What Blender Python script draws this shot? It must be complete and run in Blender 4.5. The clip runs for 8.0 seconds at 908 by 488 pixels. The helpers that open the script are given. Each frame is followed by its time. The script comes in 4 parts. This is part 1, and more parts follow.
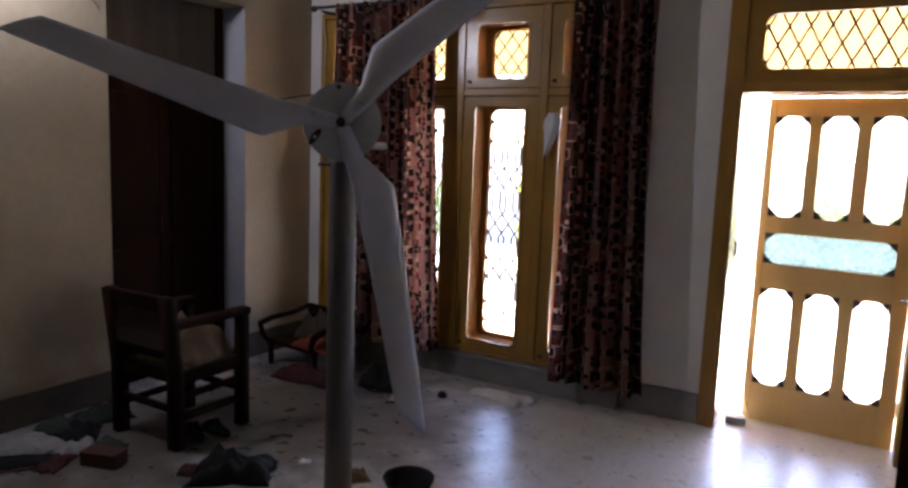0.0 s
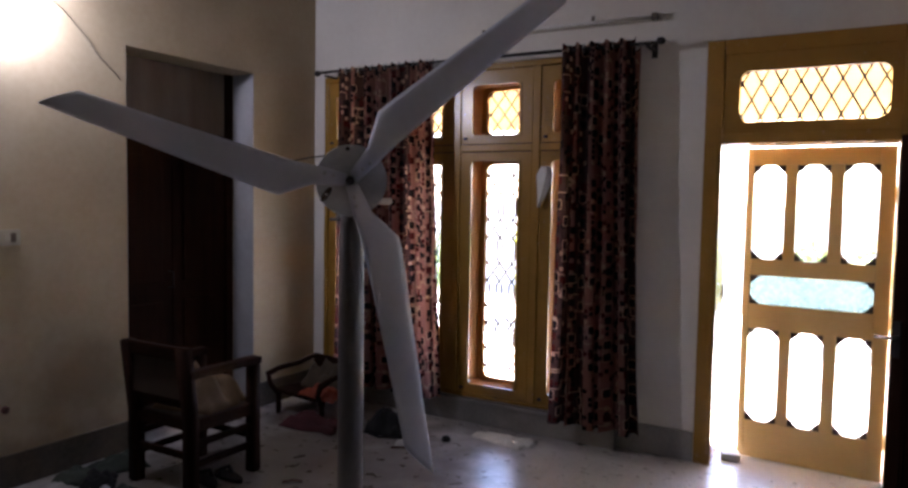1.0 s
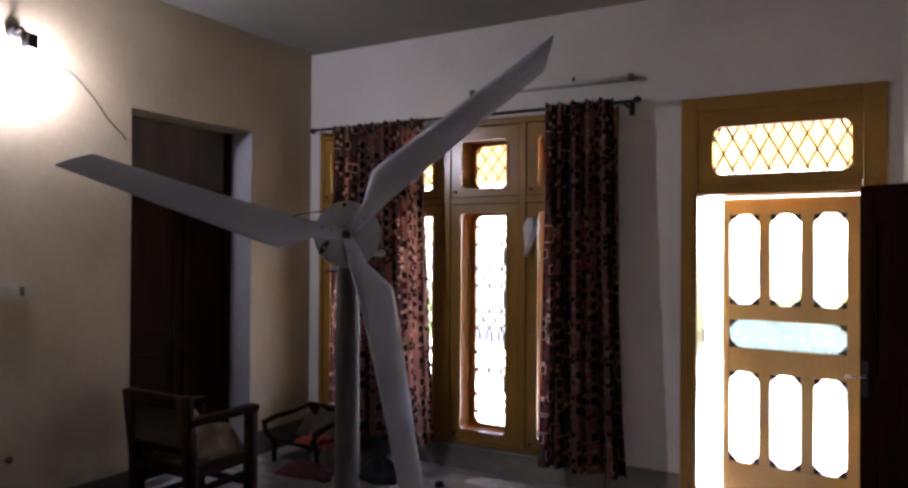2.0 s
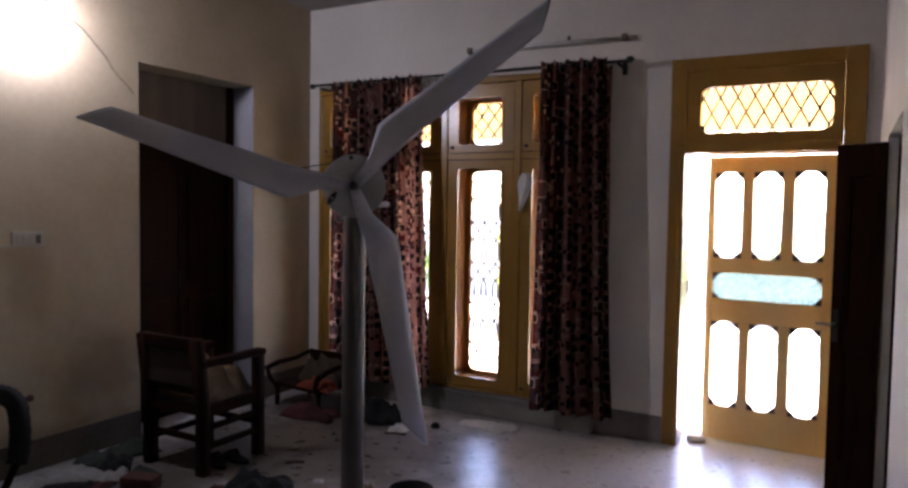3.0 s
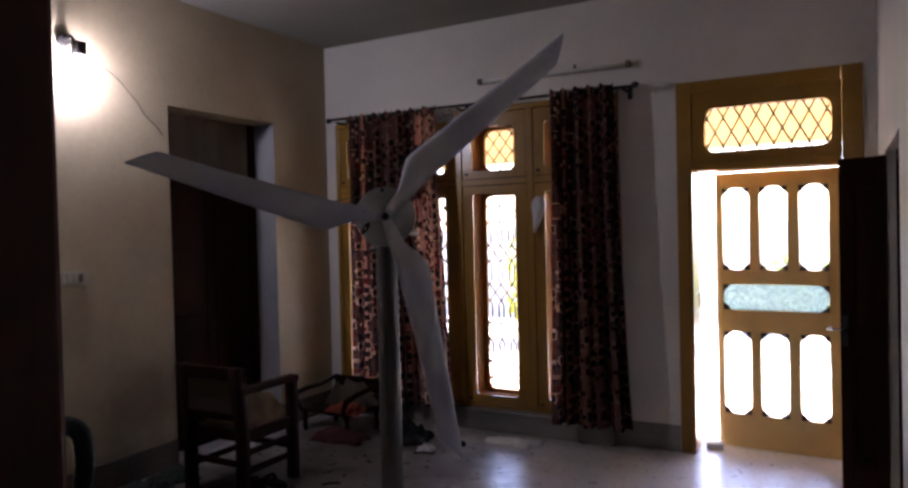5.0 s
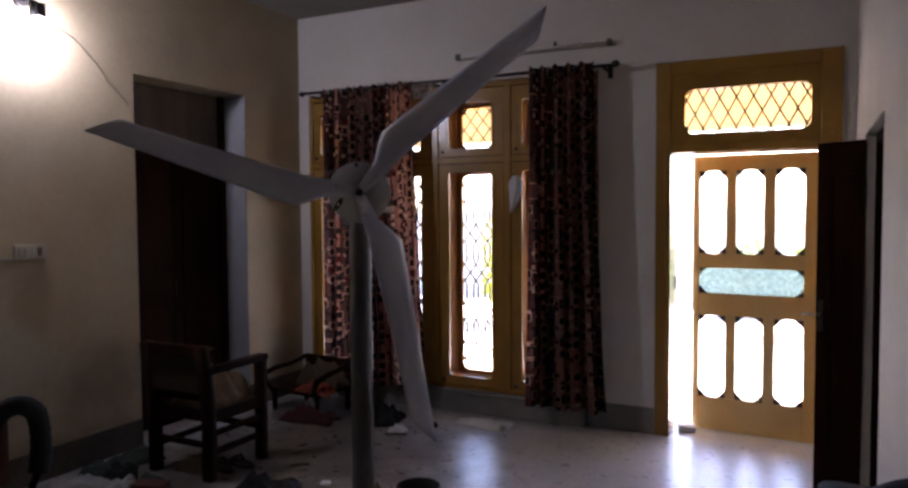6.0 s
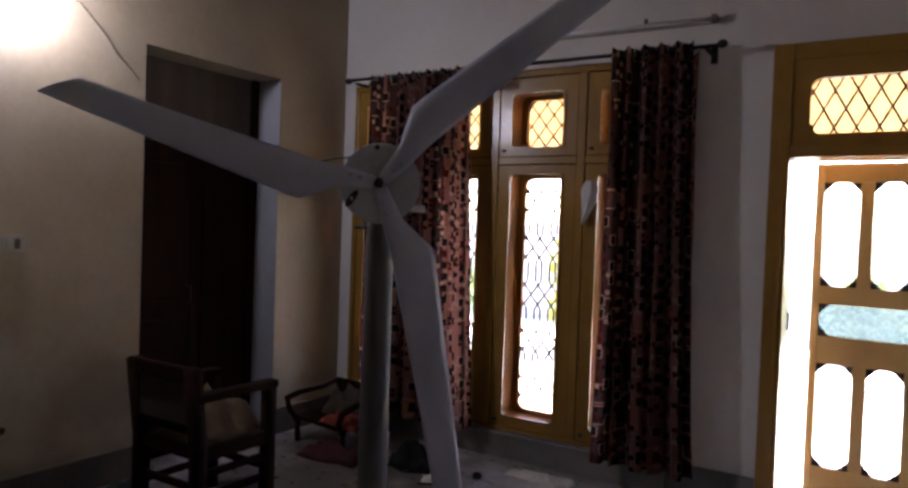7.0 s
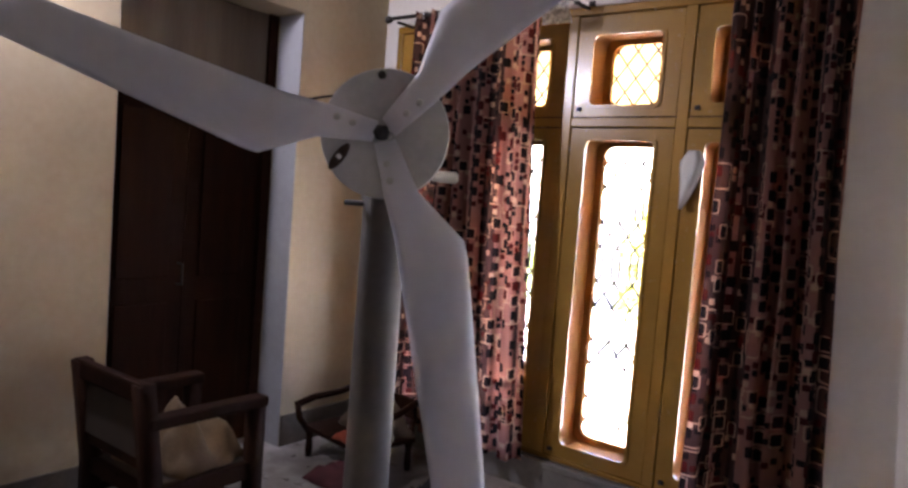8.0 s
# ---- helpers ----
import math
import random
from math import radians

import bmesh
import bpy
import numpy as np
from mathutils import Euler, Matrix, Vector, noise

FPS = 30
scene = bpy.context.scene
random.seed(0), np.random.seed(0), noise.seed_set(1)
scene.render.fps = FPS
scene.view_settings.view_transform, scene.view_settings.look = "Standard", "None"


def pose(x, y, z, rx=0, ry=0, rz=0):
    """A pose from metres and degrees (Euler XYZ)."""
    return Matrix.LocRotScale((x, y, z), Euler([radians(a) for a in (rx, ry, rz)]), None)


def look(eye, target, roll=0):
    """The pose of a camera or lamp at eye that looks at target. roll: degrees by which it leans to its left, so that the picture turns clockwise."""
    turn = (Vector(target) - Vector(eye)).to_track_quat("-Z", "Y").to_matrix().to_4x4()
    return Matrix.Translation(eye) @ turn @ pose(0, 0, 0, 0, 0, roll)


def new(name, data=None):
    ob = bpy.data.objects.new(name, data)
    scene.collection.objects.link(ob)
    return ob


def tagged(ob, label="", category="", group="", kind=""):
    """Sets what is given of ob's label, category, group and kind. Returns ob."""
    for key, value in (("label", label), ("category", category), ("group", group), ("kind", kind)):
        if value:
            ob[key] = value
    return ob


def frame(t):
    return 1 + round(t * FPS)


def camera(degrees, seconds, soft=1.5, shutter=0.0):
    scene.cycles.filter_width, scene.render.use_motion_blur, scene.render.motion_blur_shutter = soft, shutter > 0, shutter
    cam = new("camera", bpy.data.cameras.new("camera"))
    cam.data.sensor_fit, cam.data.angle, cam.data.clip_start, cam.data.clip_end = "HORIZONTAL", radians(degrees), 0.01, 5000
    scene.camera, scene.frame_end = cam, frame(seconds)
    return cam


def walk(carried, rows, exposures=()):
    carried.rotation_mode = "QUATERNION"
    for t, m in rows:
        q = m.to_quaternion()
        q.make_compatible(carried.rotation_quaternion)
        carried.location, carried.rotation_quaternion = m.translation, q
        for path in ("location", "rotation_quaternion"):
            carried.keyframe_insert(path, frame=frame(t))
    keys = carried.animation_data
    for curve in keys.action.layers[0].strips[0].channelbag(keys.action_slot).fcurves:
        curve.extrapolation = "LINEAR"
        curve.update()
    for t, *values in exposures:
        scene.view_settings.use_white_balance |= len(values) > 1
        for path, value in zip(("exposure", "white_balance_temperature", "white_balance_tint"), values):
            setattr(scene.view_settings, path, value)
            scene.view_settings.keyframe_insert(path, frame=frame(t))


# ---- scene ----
cam = camera(64.8, 8.0, soft=2.8)
PATH = [
    (0, (0.262, 0.26, 1.68), (-0.731, 1.976, 1.419), 2.2),
    (0.2, (0.271, 0.194, 1.689), (-0.733, 1.915, 1.515), 1.1),
    (0.5, (0.318, 0.094, 1.694), (-0.723, 1.796, 1.556), 1.1),
    (0.8, (0.367, 0.066, 1.701), (-0.635, 1.792, 1.565), 1.4),
    (1, (0.366, 0.046, 1.688), (-0.631, 1.776, 1.57), 1.0),
    (1.2, (0.382, 0.032, 1.694), (-0.625, 1.758, 1.615), 0.7),
    (1.5, (0.411, -0.007, 1.69), (-0.579, 1.731, 1.673), 0.7),
    (1.7, (0.439, -0.053, 1.7), (-0.542, 1.69, 1.697), 0.6),
    (2.8, (0.532, -0.307, 1.688), (-0.468, 1.423, 1.761), -0.1),
    (3, (0.536, -0.339, 1.667), (-0.418, 1.416, 1.569), 0.9),
    (3.2, (0.542, -0.385, 1.666), (-0.404, 1.372, 1.53), 0.7),
    (3.5, (0.563, -0.441, 1.676), (-0.388, 1.316, 1.573), -0.7),
    (3.8, (0.526, -0.467, 1.674), (-0.306, 1.344, 1.508), -0.8),
    (4, (0.551, -0.542, 1.697), (-0.348, 1.241, 1.58), -2.9),
    (4.2, (0.52, -0.559, 1.698), (-0.391, 1.22, 1.631), -2.4),
    (4.5, (0.532, -0.598, 1.709), (-0.418, 1.162, 1.678), -1.7),
    (4.7, (0.527, -0.597, 1.697), (-0.434, 1.157, 1.673), -1.5),
    (5.8, (0.477, -0.574, 1.679), (-0.435, 1.203, 1.583), -0.3),
    (6, (0.461, -0.512, 1.672), (-0.431, 1.276, 1.581), -0.4),
    (6.2, (0.433, -0.366, 1.659), (-0.565, 1.364, 1.55), -1.9),
    (6.5, (0.35, -0.109, 1.672), (-0.682, 1.602, 1.602), -1.9),
    (6.8, (0.228, 0.155, 1.629), (-0.851, 1.835, 1.515), 0.8),
    (7, (0.136, 0.354, 1.615), (-0.933, 2.043, 1.567), 2.1),
    (7.2, (0.053, 0.558, 1.607), (-1.027, 2.242, 1.583), 1.0),
    (7.5, (-0.142, 0.875, 1.611), (-1.173, 2.585, 1.492), -0.3),
    (7.8, (-0.302, 1.186, 1.616), (-1.538, 2.754, 1.498), 0.0),
    (7.9, (-0.349, 1.239, 1.625), (-1.604, 2.79, 1.487), 1.9),
    (8, (-0.405, 1.275, 1.635), (-1.609, 2.866, 1.503), 4.4),
]
walk(cam, [(t, look(eye, target, roll)) for t, eye, target, roll in PATH], [(0, 4.2, 6380, 28), (1.5, 4.35, 6380, 31), (3.5, 4.05, 6420, 32), (4.0, 3.85, 6420, 32), (4.5, 3.75, 6480, 35), (5.8, 3.78, 6450, 33), (6.5, 3.8, 6420, 33), (7.5, 4.3, 6380, 31), (8, 5.4, 6550, 31)])

# ---------- world, sun, lamps ----------
world = bpy.data.worlds.new("sky")
scene.world = world
world.use_nodes = True
wn = world.node_tree.nodes
sky = wn.new("ShaderNodeTexSky")
sky.sky_type = "NISHITA"
sky.sun_disc = False
sky.sun_elevation, sky.sun_rotation = radians(54), radians(35)
wn["Background"].inputs["Strength"].default_value = 0.15
world.node_tree.links.new(sky.outputs[0], wn["Background"].inputs[0])

sun = new("sun", bpy.data.lights.new("sun", "SUN"))
sun.data.energy, sun.data.angle, sun.data.color = 5.0, radians(0.5), (1.0, 0.95, 0.86)
sun.matrix_basis = look((6, 9, 14), (0, 0, 14 - math.tan(radians(54)) * math.hypot(6, 9)))

bulb_lamp = new("bulb_light", bpy.data.lights.new("bulb_light", "POINT"))
bulb_lamp.data.energy, bulb_lamp.data.color, bulb_lamp.data.shadow_soft_size = 0.22, (0.38, 0.62, 1.0), 0.1
bulb_lamp.location = (-3.695, 2.24, 2.745)

# ---------- materials ----------
def material(name, colour, rough=0.6, metal=0.0, second=None, scale=6.0, fine=60.0, bump=0.1, spec=0.5, coat=0.0, amount=0.5):
    """A surface whose colour drifts between two tones at a large and a fine scale, with a little relief."""
    m = bpy.data.materials.new(name)
    m.use_nodes = True
    nt = m.node_tree
    n, link = nt.nodes, nt.links.new
    b = n["Principled BSDF"]
    second = second or tuple(c * 0.72 for c in colour)
    tc = n.new("ShaderNodeTexCoord")
    big, small = n.new("ShaderNodeTexNoise"), n.new("ShaderNodeTexNoise")
    for t, s in ((big, scale), (small, fine)):
        t.inputs["Scale"].default_value = s
        t.inputs["Detail"].default_value = 5
        link(tc.outputs["Object"], t.inputs["Vector"])
    add = n.new("ShaderNodeMath")
    add.operation = "MULTIPLY_ADD"
    link(small.outputs[0], add.inputs[0])
    add.inputs[1].default_value = 0.35
    link(big.outputs[0], add.inputs[2])
    ramp = n.new("ShaderNodeMapRange")
    ramp.inputs[1].default_value, ramp.inputs[2].default_value = 0.48, 0.95
    ramp.inputs[4].default_value = amount * 2
    link(add.outputs[0], ramp.inputs[0])
    mix = n.new("ShaderNodeMix")
    mix.data_type = "RGBA"
    mix.inputs["A"].default_value, mix.inputs["B"].default_value = (*colour, 1), (*second, 1)
    link(ramp.outputs[0], mix.inputs["Factor"])
    link(mix.outputs["Result"], b.inputs["Base Color"])
    rr = n.new("ShaderNodeMapRange")
    rr.inputs[3].default_value, rr.inputs[4].default_value = max(rough - 0.08, 0.02), min(rough + 0.12, 1)
    link(small.outputs[0], rr.inputs[0])
    link(rr.outputs[0], b.inputs["Roughness"])
    b.inputs["Metallic"].default_value = metal
    b.inputs["Specular IOR Level"].default_value = spec
    b.inputs["Coat Weight"].default_value = coat
    if bump:
        bp = n.new("ShaderNodeBump")
        bp.inputs["Strength"].default_value, bp.inputs["Distance"].default_value = bump, 0.004
        link(add.outputs[0], bp.inputs["Height"])
        link(bp.outputs[0], b.inputs["Normal"])
    return m


def wood(name, colour, second, rough=0.4, axis="Z", coat=0.2):
    """Stained wood with a grain that runs along one axis."""
    m = material(name, colour, rough, 0.0, second, 4.0, 40.0, 0.15, 0.22, coat)
    nt = m.node_tree
    mp = nt.nodes.new("ShaderNodeMapping")
    mp.inputs["Scale"].default_value = [0.08 if a == axis else 1.0 for a in "XYZ"]
    tc = next(x for x in nt.nodes if x.type == "TEX_COORD")
    nt.links.new(tc.outputs["Object"], mp.inputs["Vector"])
    for t in [x for x in nt.nodes if x.type == "TEX_NOISE"]:
        nt.links.new(mp.outputs[0], t.inputs["Vector"])
        t.inputs["Scale"].default_value *= 3
    return m


def glass(name, colour=(1, 1, 1), rough=0.0, clear=0.85):
    """A thin pane: mostly see-through, with a gloss on it."""
    m = bpy.data.materials.new(name)
    m.use_nodes = True
    n, link = m.node_tree.nodes, m.node_tree.links.new
    n.remove(n["Principled BSDF"])
    tr, gl, fr, mix = (n.new(k) for k in ("ShaderNodeBsdfTransparent", "ShaderNodeBsdfGlossy", "ShaderNodeFresnel", "ShaderNodeMixShader"))
    tr.inputs[0].default_value = (*[c * clear for c in colour], 1)
    gl.inputs["Roughness"].default_value = 0.03
    fr.inputs[0].default_value = 1.45
    link(fr.outputs[0], mix.inputs[0])
    out = n["Material Output"]
    if rough:
        tl, two = n.new("ShaderNodeBsdfTranslucent"), n.new("ShaderNodeMixShader")
        nz = n.new("ShaderNodeTexNoise")
        nz.inputs["Scale"].default_value = 55
        tc = n.new("ShaderNodeTexCoord")
        link(tc.outputs["Object"], nz.inputs["Vector"])
        cr = n.new("ShaderNodeMapRange")
        cr.inputs[1].default_value, cr.inputs[2].default_value = 0.38, 0.62
        cr.inputs[3].default_value, cr.inputs[4].default_value = rough * 0.55, min(1, rough * 1.3)
        link(nz.outputs[0], cr.inputs[0])
        tl.inputs[0].default_value = (*colour, 1)
        link(cr.outputs[0], two.inputs[0])
        link(tr.outputs[0], two.inputs[1])
        link(tl.outputs[0], two.inputs[2])
        link(two.outputs[0], mix.inputs[1])
    else:
        link(tr.outputs[0], mix.inputs[1])
    link(gl.outputs[0], mix.inputs[2])
    link(mix.outputs[0], out.inputs[0])
    return m


def terrazzo():
    """Polished chip floor: pale cement with small grey and white stones, dulled by dust and stains."""
    m = material("polished_chip_floor", (0.68, 0.65, 0.64), 0.28, 0, (0.48, 0.45, 0.425), 1.3, 12.0, 0.02, 1.0, 0.0, 0.5)
    nt = m.node_tree
    n, link = nt.nodes, nt.links.new
    b = n["Principled BSDF"]
    old = b.inputs["Base Color"].links[0].from_socket
    tc = next(x for x in n if x.type == "TEX_COORD")
    v = n.new("ShaderNodeTexVoronoi")
    v.inputs["Scale"].default_value = 95
    link(tc.outputs["Object"], v.inputs["Vector"])
    hsv = n.new("ShaderNodeSeparateColor")
    link(v.outputs["Color"], hsv.inputs[0])
    rng = n.new("ShaderNodeMapRange")
    rng.inputs[3].default_value, rng.inputs[4].default_value = 0.90, 1.10
    link(hsv.outputs[0], rng.inputs[0])
    mul = n.new("ShaderNodeMix")
    mul.data_type, mul.blend_type = "RGBA", "MULTIPLY"
    mul.inputs["Factor"].default_value = 1.0
    link(old, mul.inputs["A"])
    link(rng.outputs[0], mul.inputs["B"])
    link(mul.outputs["Result"], b.inputs["Base Color"])
    return m


def curtain_cloth():
    """Printed cloth: dark brown with rows of cream, rust and maroon squares, some with a ring; light comes through it."""
    m = bpy.data.materials.new("printed_curtain_cloth")
    m.use_nodes = True
    n, link = m.node_tree.nodes, m.node_tree.links.new

    def math_node(op, a, b=None, c=None):
        k = n.new("ShaderNodeMath")
        k.operation = op
        for i, v in enumerate((a, b, c)):
            if v is None:
                continue
            if isinstance(v, (int, float)):
                k.inputs[i].default_value = v
            else:
                link(v, k.inputs[i])
        return k.outputs[0]

    uv = n.new("ShaderNodeUVMap")
    sep = n.new("ShaderNodeSeparateXYZ")
    link(uv.outputs[0], sep.inputs[0])
    def layer(cell, shift, seed):
        x = math_node("DIVIDE", sep.outputs[0], cell)
        column = math_node("FLOOR", x)
        y = math_node("MULTIPLY_ADD", column, shift, math_node("DIVIDE", sep.outputs[1], cell))
        row = math_node("FLOOR", y)
        px = math_node("ABSOLUTE", math_node("SUBTRACT", math_node("FRACT", x), 0.5))
        py = math_node("ABSOLUTE", math_node("SUBTRACT", math_node("FRACT", y), 0.5))
        d4 = math_node("ADD", math_node("POWER", px, 8.0), math_node("POWER", py, 8.0))
        d = math_node("POWER", d4, 0.125)
        com = n.new("ShaderNodeCombineXYZ")
        link(column, com.inputs[0])
        link(row, com.inputs[1])
        com.inputs[2].default_value = seed
        wn_ = n.new("ShaderNodeTexWhiteNoise")
        link(com.outputs[0], wn_.inputs["Vector"])
        return d, wn_.outputs["Value"], wn_.outputs["Color"]
    def tones(value, stops):
        r = n.new("ShaderNodeValToRGB")
        r.color_ramp.interpolation = "CONSTANT"
        while len(r.color_ramp.elements) < len(stops):
            r.color_ramp.elements.new(1.0)
        for e, (p, c) in zip(r.color_ramp.elements, stops):
            e.position, e.color = p, (*c, 1)
        link(value, r.inputs[0])
        return r.outputs[0]
    def over(mask, a, b):
        k = n.new("ShaderNodeMix")
        k.data_type = "RGBA"
        link(mask, k.inputs["Factor"])
        for sock, v in (("A", a), ("B", b)):
            if isinstance(v, tuple):
                k.inputs[sock].default_value = (*v, 1)
            else:
                link(v, k.inputs[sock])
        return k.outputs["Result"]
    # columns of pale and dark ground under staggered dark squares, cream rings and thin cream outlines
    PALE, CREAM, INK, WINE, DUSK = (0.20, 0.10, 0.08), (0.31, 0.20, 0.145), (0.010, 0.006, 0.006), (0.046, 0.009, 0.008), (0.040, 0.021, 0.018)
    d1, v1, _ = layer(0.082, 0.37, 1.0)
    d2, v2, _ = layer(0.135, 0.5, 7.0)
    d3, v3, _ = layer(0.036, 0.5, 4.0)
    band = n.new("ShaderNodeTexNoise")
    band.noise_dimensions = "1D"
    band.inputs["Scale"].default_value = 4.2
    link(sep.outputs[0], band.inputs["W"])
    dark = math_node("GREATER_THAN", band.outputs[0], 0.53)
    def both(a, b):
        return math_node("MULTIPLY", a, b)
    def less(a, b):
        return math_node("LESS_THAN", a, b)
    def more(a, b):
        return math_node("GREATER_THAN", a, b)
    colour = over(dark, PALE, DUSK)
    colour = over(both(less(d3, 0.40), less(v3, 0.34)), colour, tones(v3, [(0.0, INK), (0.15, CREAM), (0.23, WINE)]))
    ring2 = both(both(less(d2, 0.46), more(d2, 0.405)), less(v2, 0.18))
    colour = over(ring2, colour, CREAM)
    ring1 = both(both(less(d1, 0.42), more(d1, 0.36)), less(v1, 0.25))
    colour = over(ring1, colour, CREAM)
    colour = over(both(less(d1, 0.31), less(v1, 0.62)), colour, tones(v1, [(0.0, INK), (0.22, WINE), (0.36, INK)]))
    weave = n.new("ShaderNodeTexNoise")
    weave.inputs["Scale"].default_value = 500
    link(uv.outputs[0], weave.inputs["Vector"])
    bump = n.new("ShaderNodeBump")
    bump.inputs["Strength"].default_value, bump.inputs["Distance"].default_value = 0.25, 0.001
    link(weave.outputs[0], bump.inputs["Height"])
    b = n["Principled BSDF"]
    link(colour, b.inputs["Base Color"])
    link(bump.outputs[0], b.inputs["Normal"])
    b.inputs["Roughness"].default_value = 0.8
    b.inputs["Specular IOR Level"].default_value = 0.2
    tl, mix = n.new("ShaderNodeBsdfTranslucent"), n.new("ShaderNodeMixShader")
    thin = n.new("ShaderNodeHueSaturation")
    thin.inputs["Saturation"].default_value, thin.inputs["Value"].default_value = 1.15, 1.5
    link(colour, thin.inputs["Color"])
    link(thin.outputs[0], tl.inputs[0])
    mix.inputs[0].default_value = 0.6
    link(b.outputs[0], mix.inputs[1])
    link(tl.outputs[0], mix.inputs[2])
    link(mix.outputs[0], n["Material Output"].inputs[0])
    return m


def glow(name, colour, strength):
    m = bpy.data.materials.new(name)
    m.use_nodes = True
    b = m.node_tree.nodes["Principled BSDF"]
    b.inputs["Base Color"].default_value = (0.9, 0.9, 0.9, 1)
    b.inputs["Emission Color"].default_value, b.inputs["Emission Strength"].default_value = (*colour, 1), strength
    return m


def grimy_shaded(m, patches, tint):
    """Wall hand marks and damp stains, floor shade: uneven patches (x, y, z, half sizes) with frayed edges."""
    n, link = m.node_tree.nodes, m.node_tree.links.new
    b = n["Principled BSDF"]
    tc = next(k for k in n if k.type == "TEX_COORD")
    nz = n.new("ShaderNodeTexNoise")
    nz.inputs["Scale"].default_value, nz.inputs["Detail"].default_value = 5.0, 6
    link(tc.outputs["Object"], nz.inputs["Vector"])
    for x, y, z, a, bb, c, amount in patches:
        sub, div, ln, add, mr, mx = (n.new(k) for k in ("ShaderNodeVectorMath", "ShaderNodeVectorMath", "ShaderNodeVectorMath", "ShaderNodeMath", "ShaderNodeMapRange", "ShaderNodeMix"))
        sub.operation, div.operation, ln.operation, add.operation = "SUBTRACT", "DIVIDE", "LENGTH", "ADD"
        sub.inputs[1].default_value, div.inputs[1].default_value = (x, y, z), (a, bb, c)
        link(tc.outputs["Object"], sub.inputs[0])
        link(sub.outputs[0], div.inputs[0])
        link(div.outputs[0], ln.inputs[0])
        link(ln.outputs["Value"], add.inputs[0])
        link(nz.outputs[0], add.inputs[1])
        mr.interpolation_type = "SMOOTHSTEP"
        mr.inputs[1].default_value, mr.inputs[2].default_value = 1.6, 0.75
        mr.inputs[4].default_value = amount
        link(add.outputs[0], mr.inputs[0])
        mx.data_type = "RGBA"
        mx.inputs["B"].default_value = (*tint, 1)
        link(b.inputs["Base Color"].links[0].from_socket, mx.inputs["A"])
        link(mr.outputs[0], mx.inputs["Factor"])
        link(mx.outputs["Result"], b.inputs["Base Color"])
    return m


WALL = material("cream_wall_paint", (0.48, 0.39, 0.265), 0.75, 0, (0.39, 0.305, 0.195), 1.6, 24.0, 0.08)
grimy_shaded(WALL, ((-3.83, 2.72, 0.55, 1.0, 0.42, 0.36, 0.62), (-3.83, 2.2, 0.1, 1.0, 1.0, 0.22, 0.7), (-3.83, 2.25, 1.15, 1.0, 0.2, 0.3, 0.3), (-3.83, 4.5, 0.25, 1.0, 0.4, 0.25, 0.4)), (0.20, 0.135, 0.075))
WHITE_WALL = material("off_white_wall_paint", (0.73, 0.69, 0.63), 0.75, 0, (0.635, 0.585, 0.525), 1.4, 24.0, 0.08)
# for unseen walls near the entry, dark so the room gets less bounced light
DIM = material("dim_unseen_wall", (0.25, 0.20, 0.135), 0.85, 0, (0.19, 0.15, 0.10), 1.6, 24.0, 0.08)
LINING = material("dull_grey_plaster", (0.33, 0.325, 0.335), 0.85, 0, (0.25, 0.24, 0.24), 2.0, 24.0, 0.1)
# ceiling colour set dark to cut the light bounced onto the walls
CEIL = material("dim_ceiling_paint", (0.30, 0.275, 0.235), 0.85, 0, (0.245, 0.222, 0.19), 1.2, 18.0, 0.06)
FLOOR = terrazzo()
# mostly shade painted into the floor colour on the dim left side, some dirt
grimy_shaded(FLOOR, ((-3.3, 2.5, 0, 1.1, 1.0, 9, 0.85), (-2.8, 3.3, 0, 1.0, 0.8, 9, 0.8), (-3.2, 4.3, 0, 1.0, 0.7, 9, 0.82), (-2.3, 3.7, 0, 1.2, 1.0, 9, 0.5), (-2.0, 4.75, 0, 1.6, 0.2, 9, 0.5), (-2.7, 3.5, 0, 1.5, 1.5, 9, 0.75), (-2.6, 1.6, 0, 1.4, 1.2, 9, 0.6)), (0.10, 0.08, 0.062))
SKIRT = material("grey_cement_skirting", (0.27, 0.25, 0.23), 0.5, 0, (0.15, 0.14, 0.13), 3.0, 40.0, 0.08)
DIRTY_SKIRT = material("grimy_brown_skirting", (0.10, 0.075, 0.05), 0.7, 0, (0.05, 0.038, 0.026), 5.0, 40.0, 0.15)
YELLOW = material("ochre_paint", (0.36, 0.19, 0.036), 0.22, 0, (0.28, 0.145, 0.027), 2.5, 30.0, 0.04, 0.45, 0.0)
# window ochre tinted orange: daylight in the deep openings put into the colour
REVEAL = material("daylight_tinted_ochre", (0.42, 0.175, 0.034), 0.7, 0, (0.33, 0.125, 0.024), 3.0, 30.0, 0.05, 0.06)
# door leaf's ochre made lighter: glare from outside put into its colour
GLARE_OCHRE = material("glare_lightened_ochre_paint", (0.76, 0.54, 0.22), 0.4, 0, (0.66, 0.44, 0.16), 2.5, 30.0, 0.05, 0.5, 0.1)
CANEBACK = material("dark_woven_cane", (0.034, 0.02, 0.011), 0.7, 0, (0.02, 0.012, 0.007), 6.0, 160.0, 0.4)
GROOVE = material("dark_gap", (0.05, 0.03, 0.02), 0.9)
